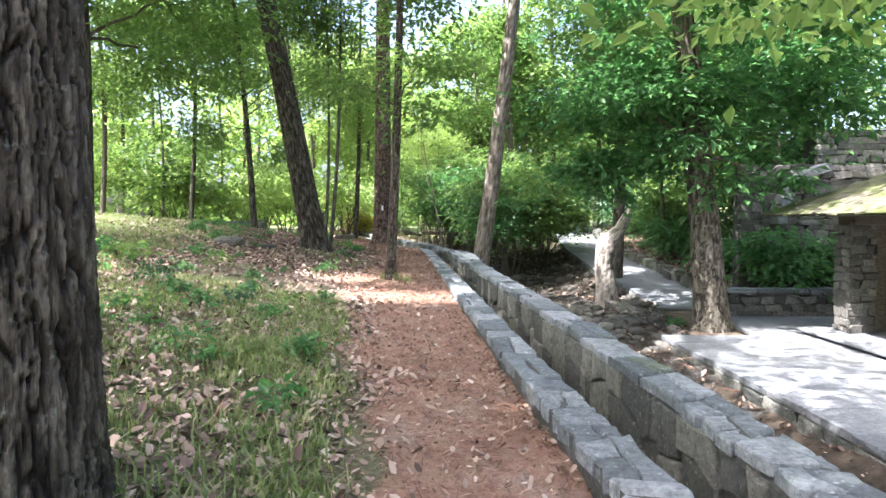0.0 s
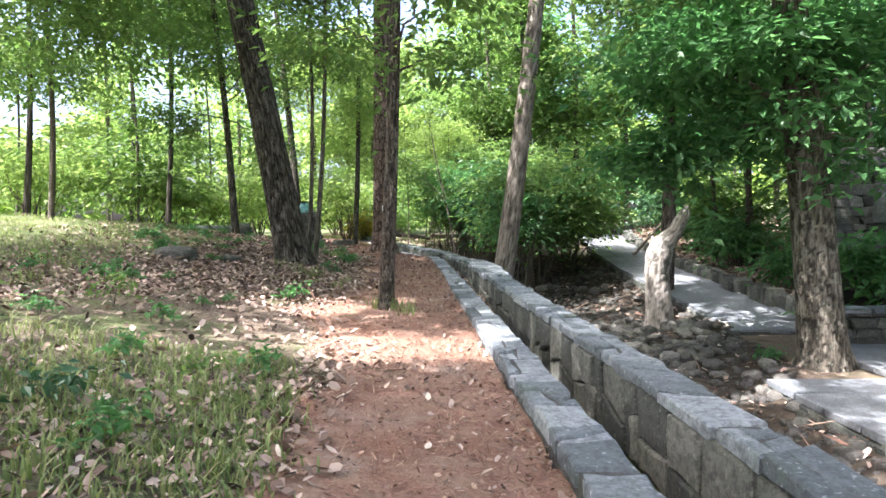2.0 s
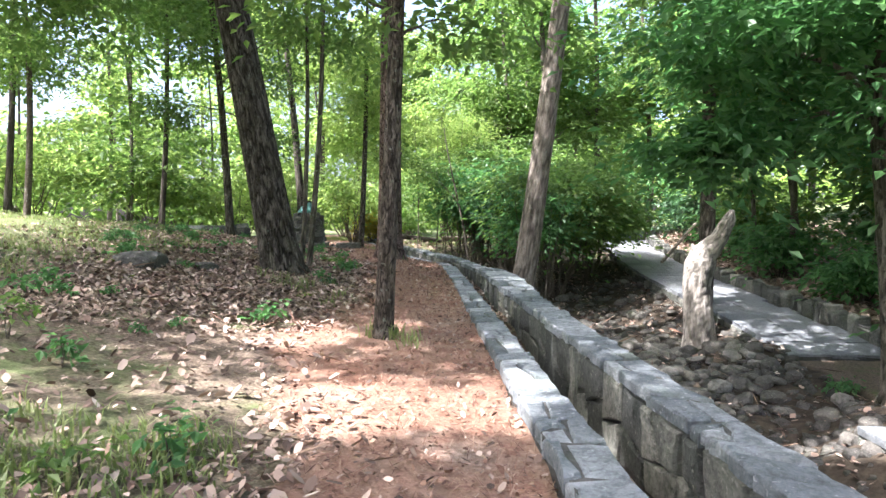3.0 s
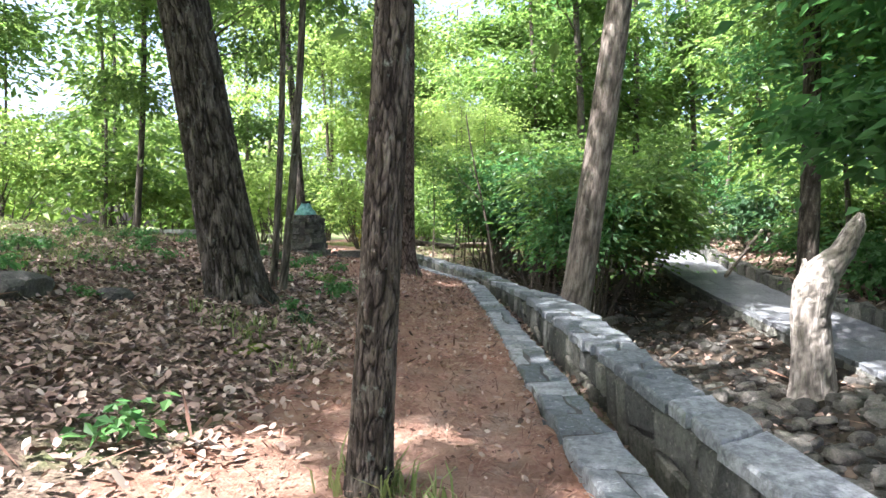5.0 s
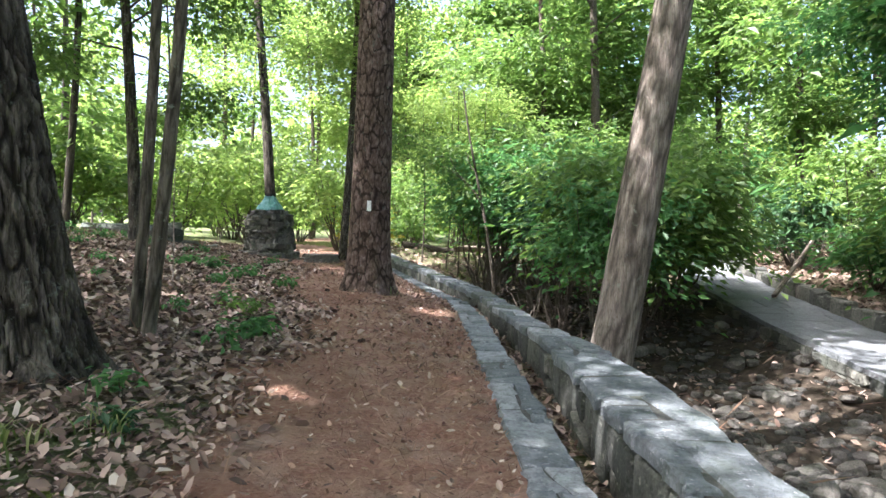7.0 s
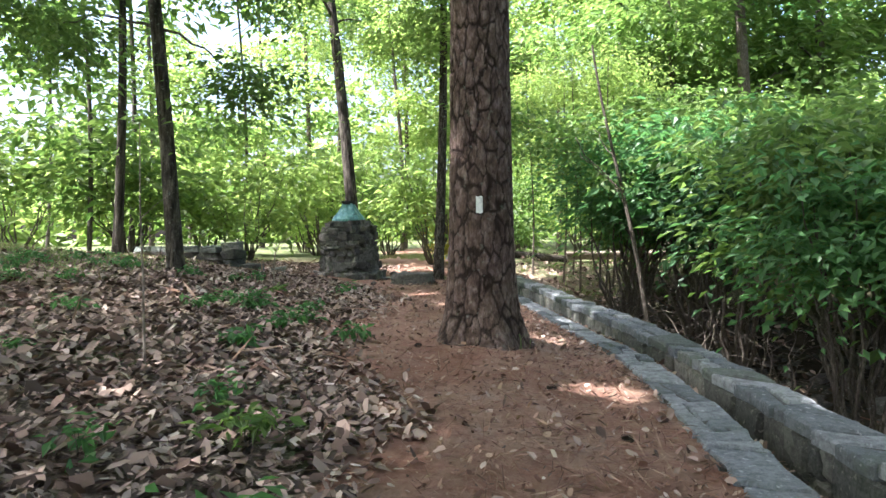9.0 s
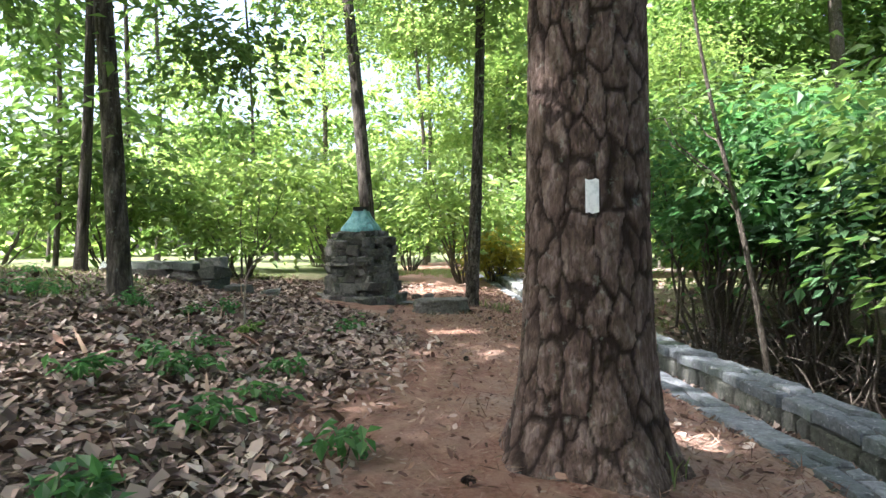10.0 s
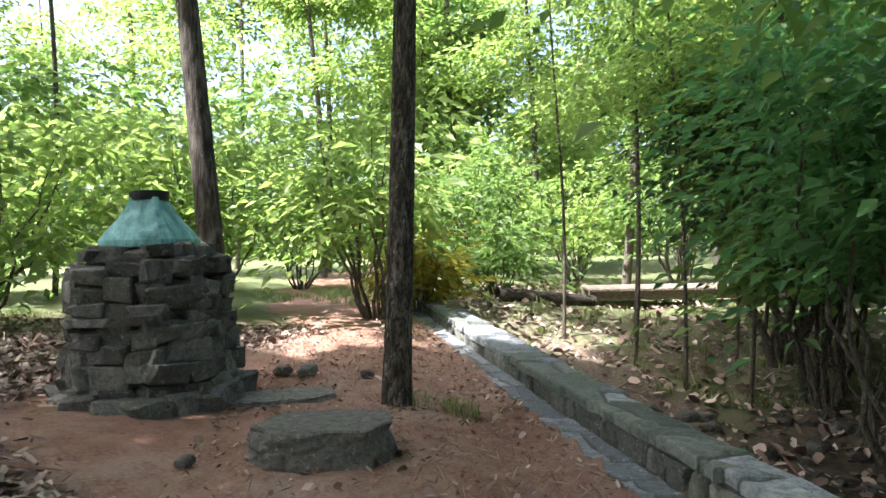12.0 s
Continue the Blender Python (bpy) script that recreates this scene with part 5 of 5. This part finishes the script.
_r = random.Random(4)
for _i, (_x, _y, _h, _n, _s) in enumerate(((-0.98, 3.75, 0.22, 40, 0.12), (-1.9, 4.6, 0.3, 70, 0.09), (-2.5, 5.6, 0.4, 90, 0.08), (-2.1, 6.6, 0.35, 80, 0.09), (-3.2, 7.2, 0.45, 120, 0.09), (-2.6, 4.2, 0.35, 80, 0.09), (-1.7, 7.6, 0.25, 60, 0.08), (-4.1, 8.5, 0.5, 150, 0.09), (-3.3, 9.4, 0.4, 110, 0.08), (-2.1, 14.4, 0.2, 60, 0.09), (-2.2, 16.6, 0.28, 90, 0.1), (-2.6, 17.5, 0.28, 90, 0.09), (-3.6, 19.3, 0.2, 60, 0.12), (-3.0, 20.2, 0.22, 60, 0.1), (-3.9, 21.4, 0.2, 50, 0.1), (-4.6, 20.4, 0.25, 70, 0.1), (-4.9, 22.6, 0.2, 50, 0.09), (2.05, 4.6, 0.3, 80, 0.1), (2.3, 6.2, 0.35, 110, 0.1), (2.0, 8.2, 0.4, 120, 0.11), (2.6, 9.3, 0.3, 90, 0.1), (3.4, 9.8, 0.3, 90, 0.1), (1.9, 11.4, 0.35, 90, 0.1), (1.75, 14.6, 0.45, 120, 0.1), (5.2, 14.3, 0.4, 150, 0.1))):
    seedling("small leafy seedling rooted in the woodland floor", _x, _y, _h * 0.65, _n, _s * 0.8, _r.choice((LEAF, LEAF_DARK, LEAF_DARK, LEAF_DEEP)), 600 + _i)
for _i, (_x, _y) in enumerate(((-0.9, 30.6), (-1.3, 31.4), (-0.35, 30.2), (-1.05, 32.6), (-2.1, 32.2), (-0.1, 31.3))):
    tree("thin upright sapling beyond the creek wall", (_x, _y), 5.5, 0.028, (_r.uniform(-0.03, 0.04), 0), BARK_THIN, [(_x, _y, 3.6, 0.9, 0.9, 0.7), (_x + 0.3, _y, 5.0, 1.0, 1.0, 0.7)], 1800, 0.1, LEAF_LIME, 640 + _i, rows=20, seg=8, bend=0.06, category="sapling", limbs=False)

# boulder and the low ruined wall on the bank
_me = rock_mesh(77, 0.5, 3, 0.2)
_me.materials.append(DARKSTONE)
for _x, _y, _s in ((-4.6, 13.8, 1.0), (-3.9, 14.3, 0.5)):
    _ob = new("boulder", _me)
    _ob.matrix_basis = Matrix.LocRotScale((_x, _y, gz(_x, _y) + 0.03), Euler((0, 0, _x)), Vector((_s, _s * 0.7, _s * 0.75)))
    tagged(_ob, "mossy grey boulder half sunk in leaf litter", "boulder")


def build_ruin():
    """A low broken wall of flat stones with a pier of squarer blocks at its end."""
    a, b = Vector((-10.1, 27.2)), Vector((-7.6, 26.25))
    z = min(gz(a.x, a.y), gz(b.x, b.y)) - 0.05
    yaw = math.atan2(b.y - a.y, b.x - a.x)
    t = thing("low_stone_wall", (a.x, a.y, z), "low broken wall of dark flat stones on the bank", "stone wall")
    for row in range(4):
        u = 0.0
        while u < 0.96 - 0.06 * row:
            n = min(srand.uniform(0.1, 0.22), 1.0 - u)
            q = a.lerp(b, u + n / 2)
            h = 0.16 if row == 3 else 0.13
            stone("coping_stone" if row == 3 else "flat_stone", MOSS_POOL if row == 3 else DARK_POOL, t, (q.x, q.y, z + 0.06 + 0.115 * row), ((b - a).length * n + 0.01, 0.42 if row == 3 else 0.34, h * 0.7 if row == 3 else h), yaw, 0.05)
            u += n
    for i, (dx, dy, h) in enumerate(((0.16, -0.05, 0.1), (0.18, -0.08, 0.27), (0.15, -0.04, 0.42), (0.6, -0.1, 0.08), (1.0, 0.05, 0.07))):
        stone("pier_stone" if i < 3 else "fallen_stone", FACE_POOL if i < 3 else DARK_POOL, t, (b.x + dx, b.y + dy, gz(b.x + dx, b.y + dy) + h), (0.3, 0.34, 0.17), yaw + 0.2 * i, 0.08)


build_ruin()


# ---- pavilion, stone house and low walls across the terrace ----
def box(name, lo, hi, mat, parent, label="", cut=0.01):
    bm = bmesh.new()
    c = [(a + b) / 2 for a, b in zip(lo, hi)]
    bmesh.ops.create_cube(bm, size=1.0, matrix=Matrix.Translation(Vector(c) - parent.location) @ Matrix.Diagonal((hi[0] - lo[0], hi[1] - lo[1], hi[2] - lo[2], 1)))
    if cut:
        bmesh.ops.bevel(bm, geom=bm.edges[:], offset=cut, segments=1, affect="EDGES")
    return part(name, bm, mat, parent, label)


def face_of_stones(parent, a, b, z0, z1, pool, course=(0.11, 0.2), length=(0.2, 0.5), depth=0.14, name="wall_stone"):
    """Courses of rubble laid along a line from a to b."""
    d = Vector((b[0] - a[0], b[1] - a[1], 0))
    L, yaw = d.length, math.atan2(d.y, d.x)
    d.normalize()
    z = z0
    while z < z1 - 0.03:
        h = min(srand.uniform(*course), z1 - z)
        s = 0.0
        while s < L - 0.03:
            n = min(srand.uniform(*length), L - s)
            stone(name, pool, parent, (a[0] + d.x * (s + n / 2), a[1] + d.y * (s + n / 2), z + h / 2), (n - 0.01, depth + srand.uniform(-0.02, 0.03), h - 0.008), yaw, 0.02)
            s += n
        z += h


def build_low_wall():
    t = tagged(new("wall_terrace"), "low dark rubble wall closing the terrace", "stone wall", kind="structure")
    t.location = (6.6, 14.9, -1.05)
    box("core", (6.65, 14.8, -1.2), (13.0, 15.1, -0.5), MORTAR, t)
    face_of_stones(t, (6.6, 14.79), (12.5, 14.79), -1.05, -0.5, DARK_POOL)
    x = 6.55
    while x < 12.8:
        n = srand.uniform(0.4, 0.8)
        stone("capstone", CAP_POOL, t, (x + n / 2, 14.94, -0.46), (n - 0.008, 0.42, 0.09), 0, 0.01)
        x += n
    u = tagged(new("terrace_back"), "flagged strip at the back of the terrace", "terrace", kind="structure")
    u.location = (6.0, 12.3, -1.05)
    box("bed", (6.2, 12.3, -1.6), (13.0, 14.8, -1.1), MORTAR, u)
    y = 12.3
    while y < 14.7:
        d = min(srand.uniform(0.6, 0.9), 14.8 - y)
        x = 6.1
        while x < 12.5:
            w = srand.uniform(0.6, 1.2)
            stone("flagstone", FLAG_POOL, u, (x + w / 2, y + d / 2, -1.09), (w - 0.012, d - 0.012, 0.09), 0, 0.006)
            x += w
        y += d


build_low_wall()


def build_pavilion():
    t = thing("pavilion", (9.6, 10.4, -1.05), "open stone pavilion with a mossy shingled hip roof", "pavilion")
    box("platform", (6.95, 6.5, -1.0), (12.4, 12.6, -0.93), FLAG, t, "raised flagstone platform", 0.02)
    for x, y in ((7.75, 12.05), (7.75, 7.4), (11.8, 12.05), (11.8, 7.4)):
        core = box("pillar", (x - 0.2, y - 0.2, -0.95), (x + 0.2, y + 0.2, 1.1), MORTAR, t, "square pillar of coursed tan stone")
        if x < 8:
            for a, b in (((x - 0.24, y - 0.21), (x + 0.24, y - 0.21)), ((x - 0.21, y + 0.24), (x - 0.21, y - 0.24))):
                d = Vector((b[0] - a[0], b[1] - a[1], 0))
                z = -0.93
                while z < 1.05:
                    h = srand.uniform(0.1, 0.18)
                    s = 0.0
                    while s < 0.46:
                        n = min(srand.uniform(0.16, 0.34), 0.48 - s)
                        ob = new("pillar_stone", srand.choice(DARK_POOL))
                        ob.parent = core
                        p = Vector((a[0] + d.x / 0.48 * (s + n / 2), a[1] + d.y / 0.48 * (s + n / 2), z + h / 2)) - t.location
                        ob.matrix_basis = Matrix.LocRotScale(p, Euler((0, 0, math.atan2(d.y, d.x))), Vector((n - 0.008, 0.1, h - 0.008)))
                        s += n
                    z += h
    for i in range(20):
        box("board", (7.98 + i * 0.19, 12.1, -0.93), (8.16 + i * 0.19, 12.14, 1.08), WOOD, t, cut=0.004)
    box("beam", (7.55, 7.2, 1.08), (7.95, 12.3, 1.26), WOOD, t)
    box("beam", (7.95, 11.85, 1.08), (11.95, 12.25, 1.26), WOOD, t)
    box("beam", (7.95, 7.2, 1.08), (11.95, 7.6, 1.26), WOOD, t)
    lo, hi, ze, zr = (6.62, 6.6), (12.6, 13.3), 1.24, 2.7
    bm = bmesh.new()
    e = [bm.verts.new(Vector((x, y, ze)) - t.location) for x, y in ((lo[0], lo[1]), (hi[0], lo[1]), (hi[0], hi[1]), (lo[0], hi[1]))]
    r = [bm.verts.new(Vector((9.77, y, zr)) - t.location) for y in (9.3, 10.3)]
    for f in ((e[0], e[1], r[0]), (e[1], e[2], r[1], r[0]), (e[2], e[3], r[1]), (e[3], e[0], r[0], r[1]), (e[3], e[2], e[1], e[0])):
        bm.faces.new(f)
    roof = part("roof", bm, SHINGLE, t, "mossy wooden shingle roof")
    rows = 15
    for i in range(rows):
        u = i / rows
        x = lo[0] + (9.77 - lo[0]) * u - 0.03
        z = ze + (zr - ze) * u + 0.03
        ya, yb = lo[1] + (9.3 - lo[1]) * u, hi[1] + (10.3 - hi[1]) * u
        y = ya
        while y < yb - 0.08:
            w = min(srand.uniform(0.16, 0.34), yb - y)
            ob = new("shingle", SHINGLES[srand.randrange(len(SHINGLES))])
            ob.parent = roof
            ob.matrix_basis = Matrix.LocRotScale(Vector((x + 0.14, y + w / 2, z + 0.07)) - t.location, Euler((0, -0.49 + 0.07, srand.uniform(-0.02, 0.02))), Vector((0.34, w - 0.012, 0.03)))
            y += w


SHINGLES = with_material(_caps[:6], SHINGLE)
build_pavilion()


def build_house():
    """The ruined stone house behind the bank: a rubble front, a tall stack and a sloped pale coping."""
    t = thing("stone_house", (9.4, 16.9, -0.3), "old rubble-stone building half hidden by leaves", "building")
    box("wall", (7.7, 16.75, -0.7), (12.6, 17.1, 2.55), MORTAR, t, "dark rubble front wall")
    face_of_stones(t, (7.65, 16.72), (12.0, 16.72), -0.3, 2.6, DARK_POOL, (0.13, 0.26), (0.25, 0.6))
    box("stack", (10.9, 18.9, 0.0), (13.6, 19.6, 3.75), MORTAR, t, "pale squared stone stack")
    face_of_stones(t, (10.85, 18.85), (13.5, 18.85), 1.9, 3.8, FACE_POOL, (0.14, 0.24), (0.3, 0.6), name="stack_stone")
    bm = bmesh.new()
    prev = None
    for i in range(12):
        a = radians(95 - i * 7.5)
        cx, cz = 10.1, 1.0
        ring = []
        for rr, yy in ((1.25, 16.2), (1.45, 16.2), (1.45, 16.75), (1.25, 16.75)):
            ring.append(bm.verts.new(Vector((cx - rr * math.sin(a) * 1.15, yy, cz + rr * math.cos(a) + 0.2)) - t.location))
        if prev:
            for k in range(4):
                bm.faces.new((prev[k], prev[(k + 1) % 4], ring[(k + 1) % 4], ring[k]))
        else:
            bm.faces.new(ring)
        prev = ring
    bm.faces.new(prev[::-1])
    part("coping", bm, FLAG, t, "pale curved stone coping")


build_house()


# ---- footbridge and logs beyond the wall ----
def build_bridge():
    x, y = 0.9, 36.4
    z = gz(x, y)
    t = thing("footbridge", (x, y, z), "low weathered plank footbridge over the creek", "footbridge")
    for yy in (35.9, 36.9):
        box("beam", (-1.2, yy - 0.07, z + 0.12), (3.2, yy + 0.07, z + 0.3), WOOD, t)
    for i in range(22):
        box("plank", (-1.2 + i * 0.2, 35.75, z + 0.3), (-1.02 + i * 0.2, 37.05, z + 0.345), WOOD, t, cut=0.004)


build_bridge()


def log(label, a, b, r, mat, seed, name="fallen_log"):
    base = (a[0], a[1], a[2])
    t = thing(name, base, label, "log")
    n = 16
    s = np.linspace(0, 1, n)[:, None]
    p = (np.array(b) - np.array(a)) * s
    attach("trunk", tube(p, np.linspace(r, r * 0.75, n), 14, mat, "trunk", r * 0.06, "furrow", 0, seed), t)


log("rust-brown fallen log lying beyond the wall", (-3.0, 34.6, gz(-3.0, 34.6) + 0.12), (-1.2, 35.3, gz(-1.2, 35.3) + 0.22), 0.14, BARK_OAK, 3)
log("pale fallen branch leaning over the walkway wall", (6.3, 26.2, gz(6.3, 26.2) + 0.25), (8.0, 28.0, gz(8.0, 28) + 1.0), 0.06, BARK_PALE, 4)
log("grey stick resting on the creek bank", (2.2, 27.2, gz(2.2, 27.2) + 0.05), (0.7, 28.6, gz(0.7, 28.6) + 0.7), 0.03, BARK_THIN, 5)


def chip_place(r, n):
    y = r.uniform(1.5, 32, n)
    x = path_l(y) + (kerb_l(y) - path_l(y)) * r.random(n)
    return x, y


stuff("bark_chips", [flat_leaves(17000, chip_place, 0.032, 51, 0.4, 0.5, 0.0)], NEEDLE, "crumbs of bark and leaf trodden into the clay", "bark chips")


def gravel():
    """Small creek stones between the larger rocks."""
    r = np.random.default_rng(12)
    n = 2600
    y = r.uniform(8, 30, n)
    x = wall_l(y) + WALL_W + 0.2 + r.random(n) * (walk_l(y) - wall_l(y) - WALL_W - 0.2)
    z = ground_z(x, y)
    s = 0.03 + 0.09 * r.random(n) ** 2
    cube = np.array([(-1, -1, -0.5), (1, -1, -0.5), (1, 1, -0.5), (-1, 1, -0.5), (-0.7, -0.7, 0.5), (0.7, -0.6, 0.5), (0.6, 0.7, 0.5), (-0.7, 0.6, 0.5)])
    f = np.array([(0, 3, 2, 1), (4, 5, 6, 7), (0, 1, 5, 4), (1, 2, 6, 5), (2, 3, 7, 6), (3, 0, 4, 7)])
    a = r.random(n) * 6.28
    p = cube[None] * (1 + r.normal(0, 0.22, (n, 8, 3))) * s[:, None, None]
    q = p.copy()
    q[..., 0] = p[..., 0] * np.cos(a)[:, None] - p[..., 1] * np.sin(a)[:, None]
    q[..., 1] = p[..., 0] * np.sin(a)[:, None] + p[..., 1] * np.cos(a)[:, None]
    q += np.stack([x, y, z], -1)[:, None, :]
    tagged(new("gravel", mesh_np("gravel", q.reshape(-1, 3), (f[None] + 8 * np.arange(n)[:, None, None]).reshape(-1, 4), GRAVEL, True)), "coarse tan creek gravel between the rocks", "gravel", kind="stuff")


gravel()


# ---- low plants, cones, twigs and moss ----
_r = random.Random(21)
_herb = seedling("low leafy herb among the fallen leaves", -3.0, 6.0, 0.16, 60, 0.07, LEAF_DARK, 801, "herb")
_herb["group"] = "low herbs on the bank"
for _ in range(92):
    _y = _r.uniform(3.0, 11.5) if _r.random() < 0.45 else _r.uniform(14, 25)
    _x = float(clay_l(_y)) - _r.uniform(0.15, 4.5)
    _k = _r.uniform(0.6, 1.3)
    copy_thing(_herb, Matrix.Translation((_x, _y, gz(_x, _y))) @ pose(0, 0, 0, 0, 0, _r.uniform(0, 360)) @ Matrix.Scale(_k, 4))


def pine_cone_mesh():
    bm = bmesh.new()
    for i in range(60):
        u = (i + 0.5) / 60
        a = i * 2.39996
        r = 0.5 * math.sin(math.pi * (0.12 + 0.8 * u)) ** 0.8
        z = 1.5 * (u - 0.5)
        c, s = math.cos(a), math.sin(a)
        p = [(0.35 * r * c - 0.12 * s, 0.35 * r * s + 0.12 * c, z), (0.35 * r * c + 0.12 * s, 0.35 * r * s - 0.12 * c, z), (r * c + 0.13 * s, r * s - 0.13 * c, z + 0.1), (1.1 * r * c, 1.1 * r * s, z + 0.17), (r * c - 0.13 * s, r * s + 0.13 * c, z + 0.1)]
        bm.faces.new([bm.verts.new(q) for q in p])
    bmesh.ops.create_cone(bm, cap_ends=True, segments=8, radius1=0.2, radius2=0.08, depth=1.4)
    me = bpy.data.meshes.new("pine_cone")
    bm.to_mesh(me)
    bm.free()
    me.materials.append(BARK_THIN)
    return me


_cone = pine_cone_mesh()
for _x, _y in ((-3.55, 21.9), (-3.3, 23.4), (-2.9, 22.6), (-3.9, 25.3), (-3.2, 25.9), (-2.6, 24.6), (-4.5, 25.0), (-1.3, 19.0), (-0.9, 18.2), (-1.4, 16.9), (-2.4, 20.0), (-3.6, 26.6)):
    _ob = new("pine_cone", _cone)
    _ob.matrix_basis = Matrix.LocRotScale((_x, _y, gz(_x, _y) + 0.02), Euler((1.45, 0, _r.uniform(0, 6))), Vector((0.042, 0.042, 0.042)))
    tagged(_ob, "small brown pine cone lying on the clay", "pine cone", "cones under the pine")

stuff("twigs", [flat_leaves(900, litter_place, 0.34, 61, 0.0, 0.045, 0.01), flat_leaves(160, chip_place, 0.16, 62, 0.0, 0.05, 0.004), flat_leaves(260, bed_place, 0.5, 63, 0.0, 0.04, 0.05)], NEEDLE, "thin dead twigs scattered over the leaves", "twigs")

_k = Mat("moss", 0.95, spec=0.1)
MOSS = _k.colour(_k.ramp(_k.noise(_k.coords(), 55.0, 7, 0.7), [(0.3, (0.055, 0.075, 0.015)), (0.7, (0.21, 0.24, 0.05))])).bump(_k.noise(_k.coords(), 70.0, 6, 0.7), 0.015, 1.0).m
_me = rock_mesh(91, 0.4, 3, 0.3)
_me.materials.append(MOSS)
for _x, _y, _s in ((-2.25, 13.25, 0.5), (-2.5, 13.7, 0.4), (-2.05, 13.75, 0.3), (-4.9, 13.5, 0.55), (-4.2, 12.6, 0.4), (-2.2, 14.5, 0.35)):
    _ob = new("moss_clump", _me)
    _ob.matrix_basis = Matrix.LocRotScale((_x, _y, gz(_x, _y) - 0.01), Euler((0, 0, _x * 5)), Vector((_s, _s * 0.75, _s * 0.35)))
    tagged(_ob, "soft yellow-green moss cushion on the soil", "moss", "moss on the bank")


def dead_stick(x, y, points, r, label):
    """A pale bare stem that rises from the leaf litter and bends over."""
    z = gz(x, y)
    t = thing("dead_sapling", (x, y, z), label, "dead sapling")
    q = np.array(points, float)
    u = np.linspace(0, len(q) - 1, 24)
    p = np.stack([np.interp(u, range(len(q)), q[:, i]) for i in range(3)], -1)
    attach("stem", tube(p, np.linspace(r, r * 0.35, 24), 8, BARK_PALE, "stem"), t)
    limb(t, np.array((x, y, z)) + p[14], np.array((x, y, z)) + p[14] + np.array((0.2, 0.05, 0.16)), r * 0.4, BARK_PALE, 71, 0.05, 5, 6)


dead_stick(-4.97, 22.75, ((0, 0, -0.1), (0.0, 0, 0.25), (0.02, 0, 0.5), (0.1, 0, 0.66), (0.26, 0.03, 0.74)), 0.013, "pale bare dead sapling bent over the leaf litter")
dead_stick(-3.75, 18.4, ((0, 0, -0.1), (0.01, 0, 0.5), (-0.01, 0.02, 1.0), (0.02, 0, 1.5)), 0.009, "thin upright dead sapling standing in the leaf litter")
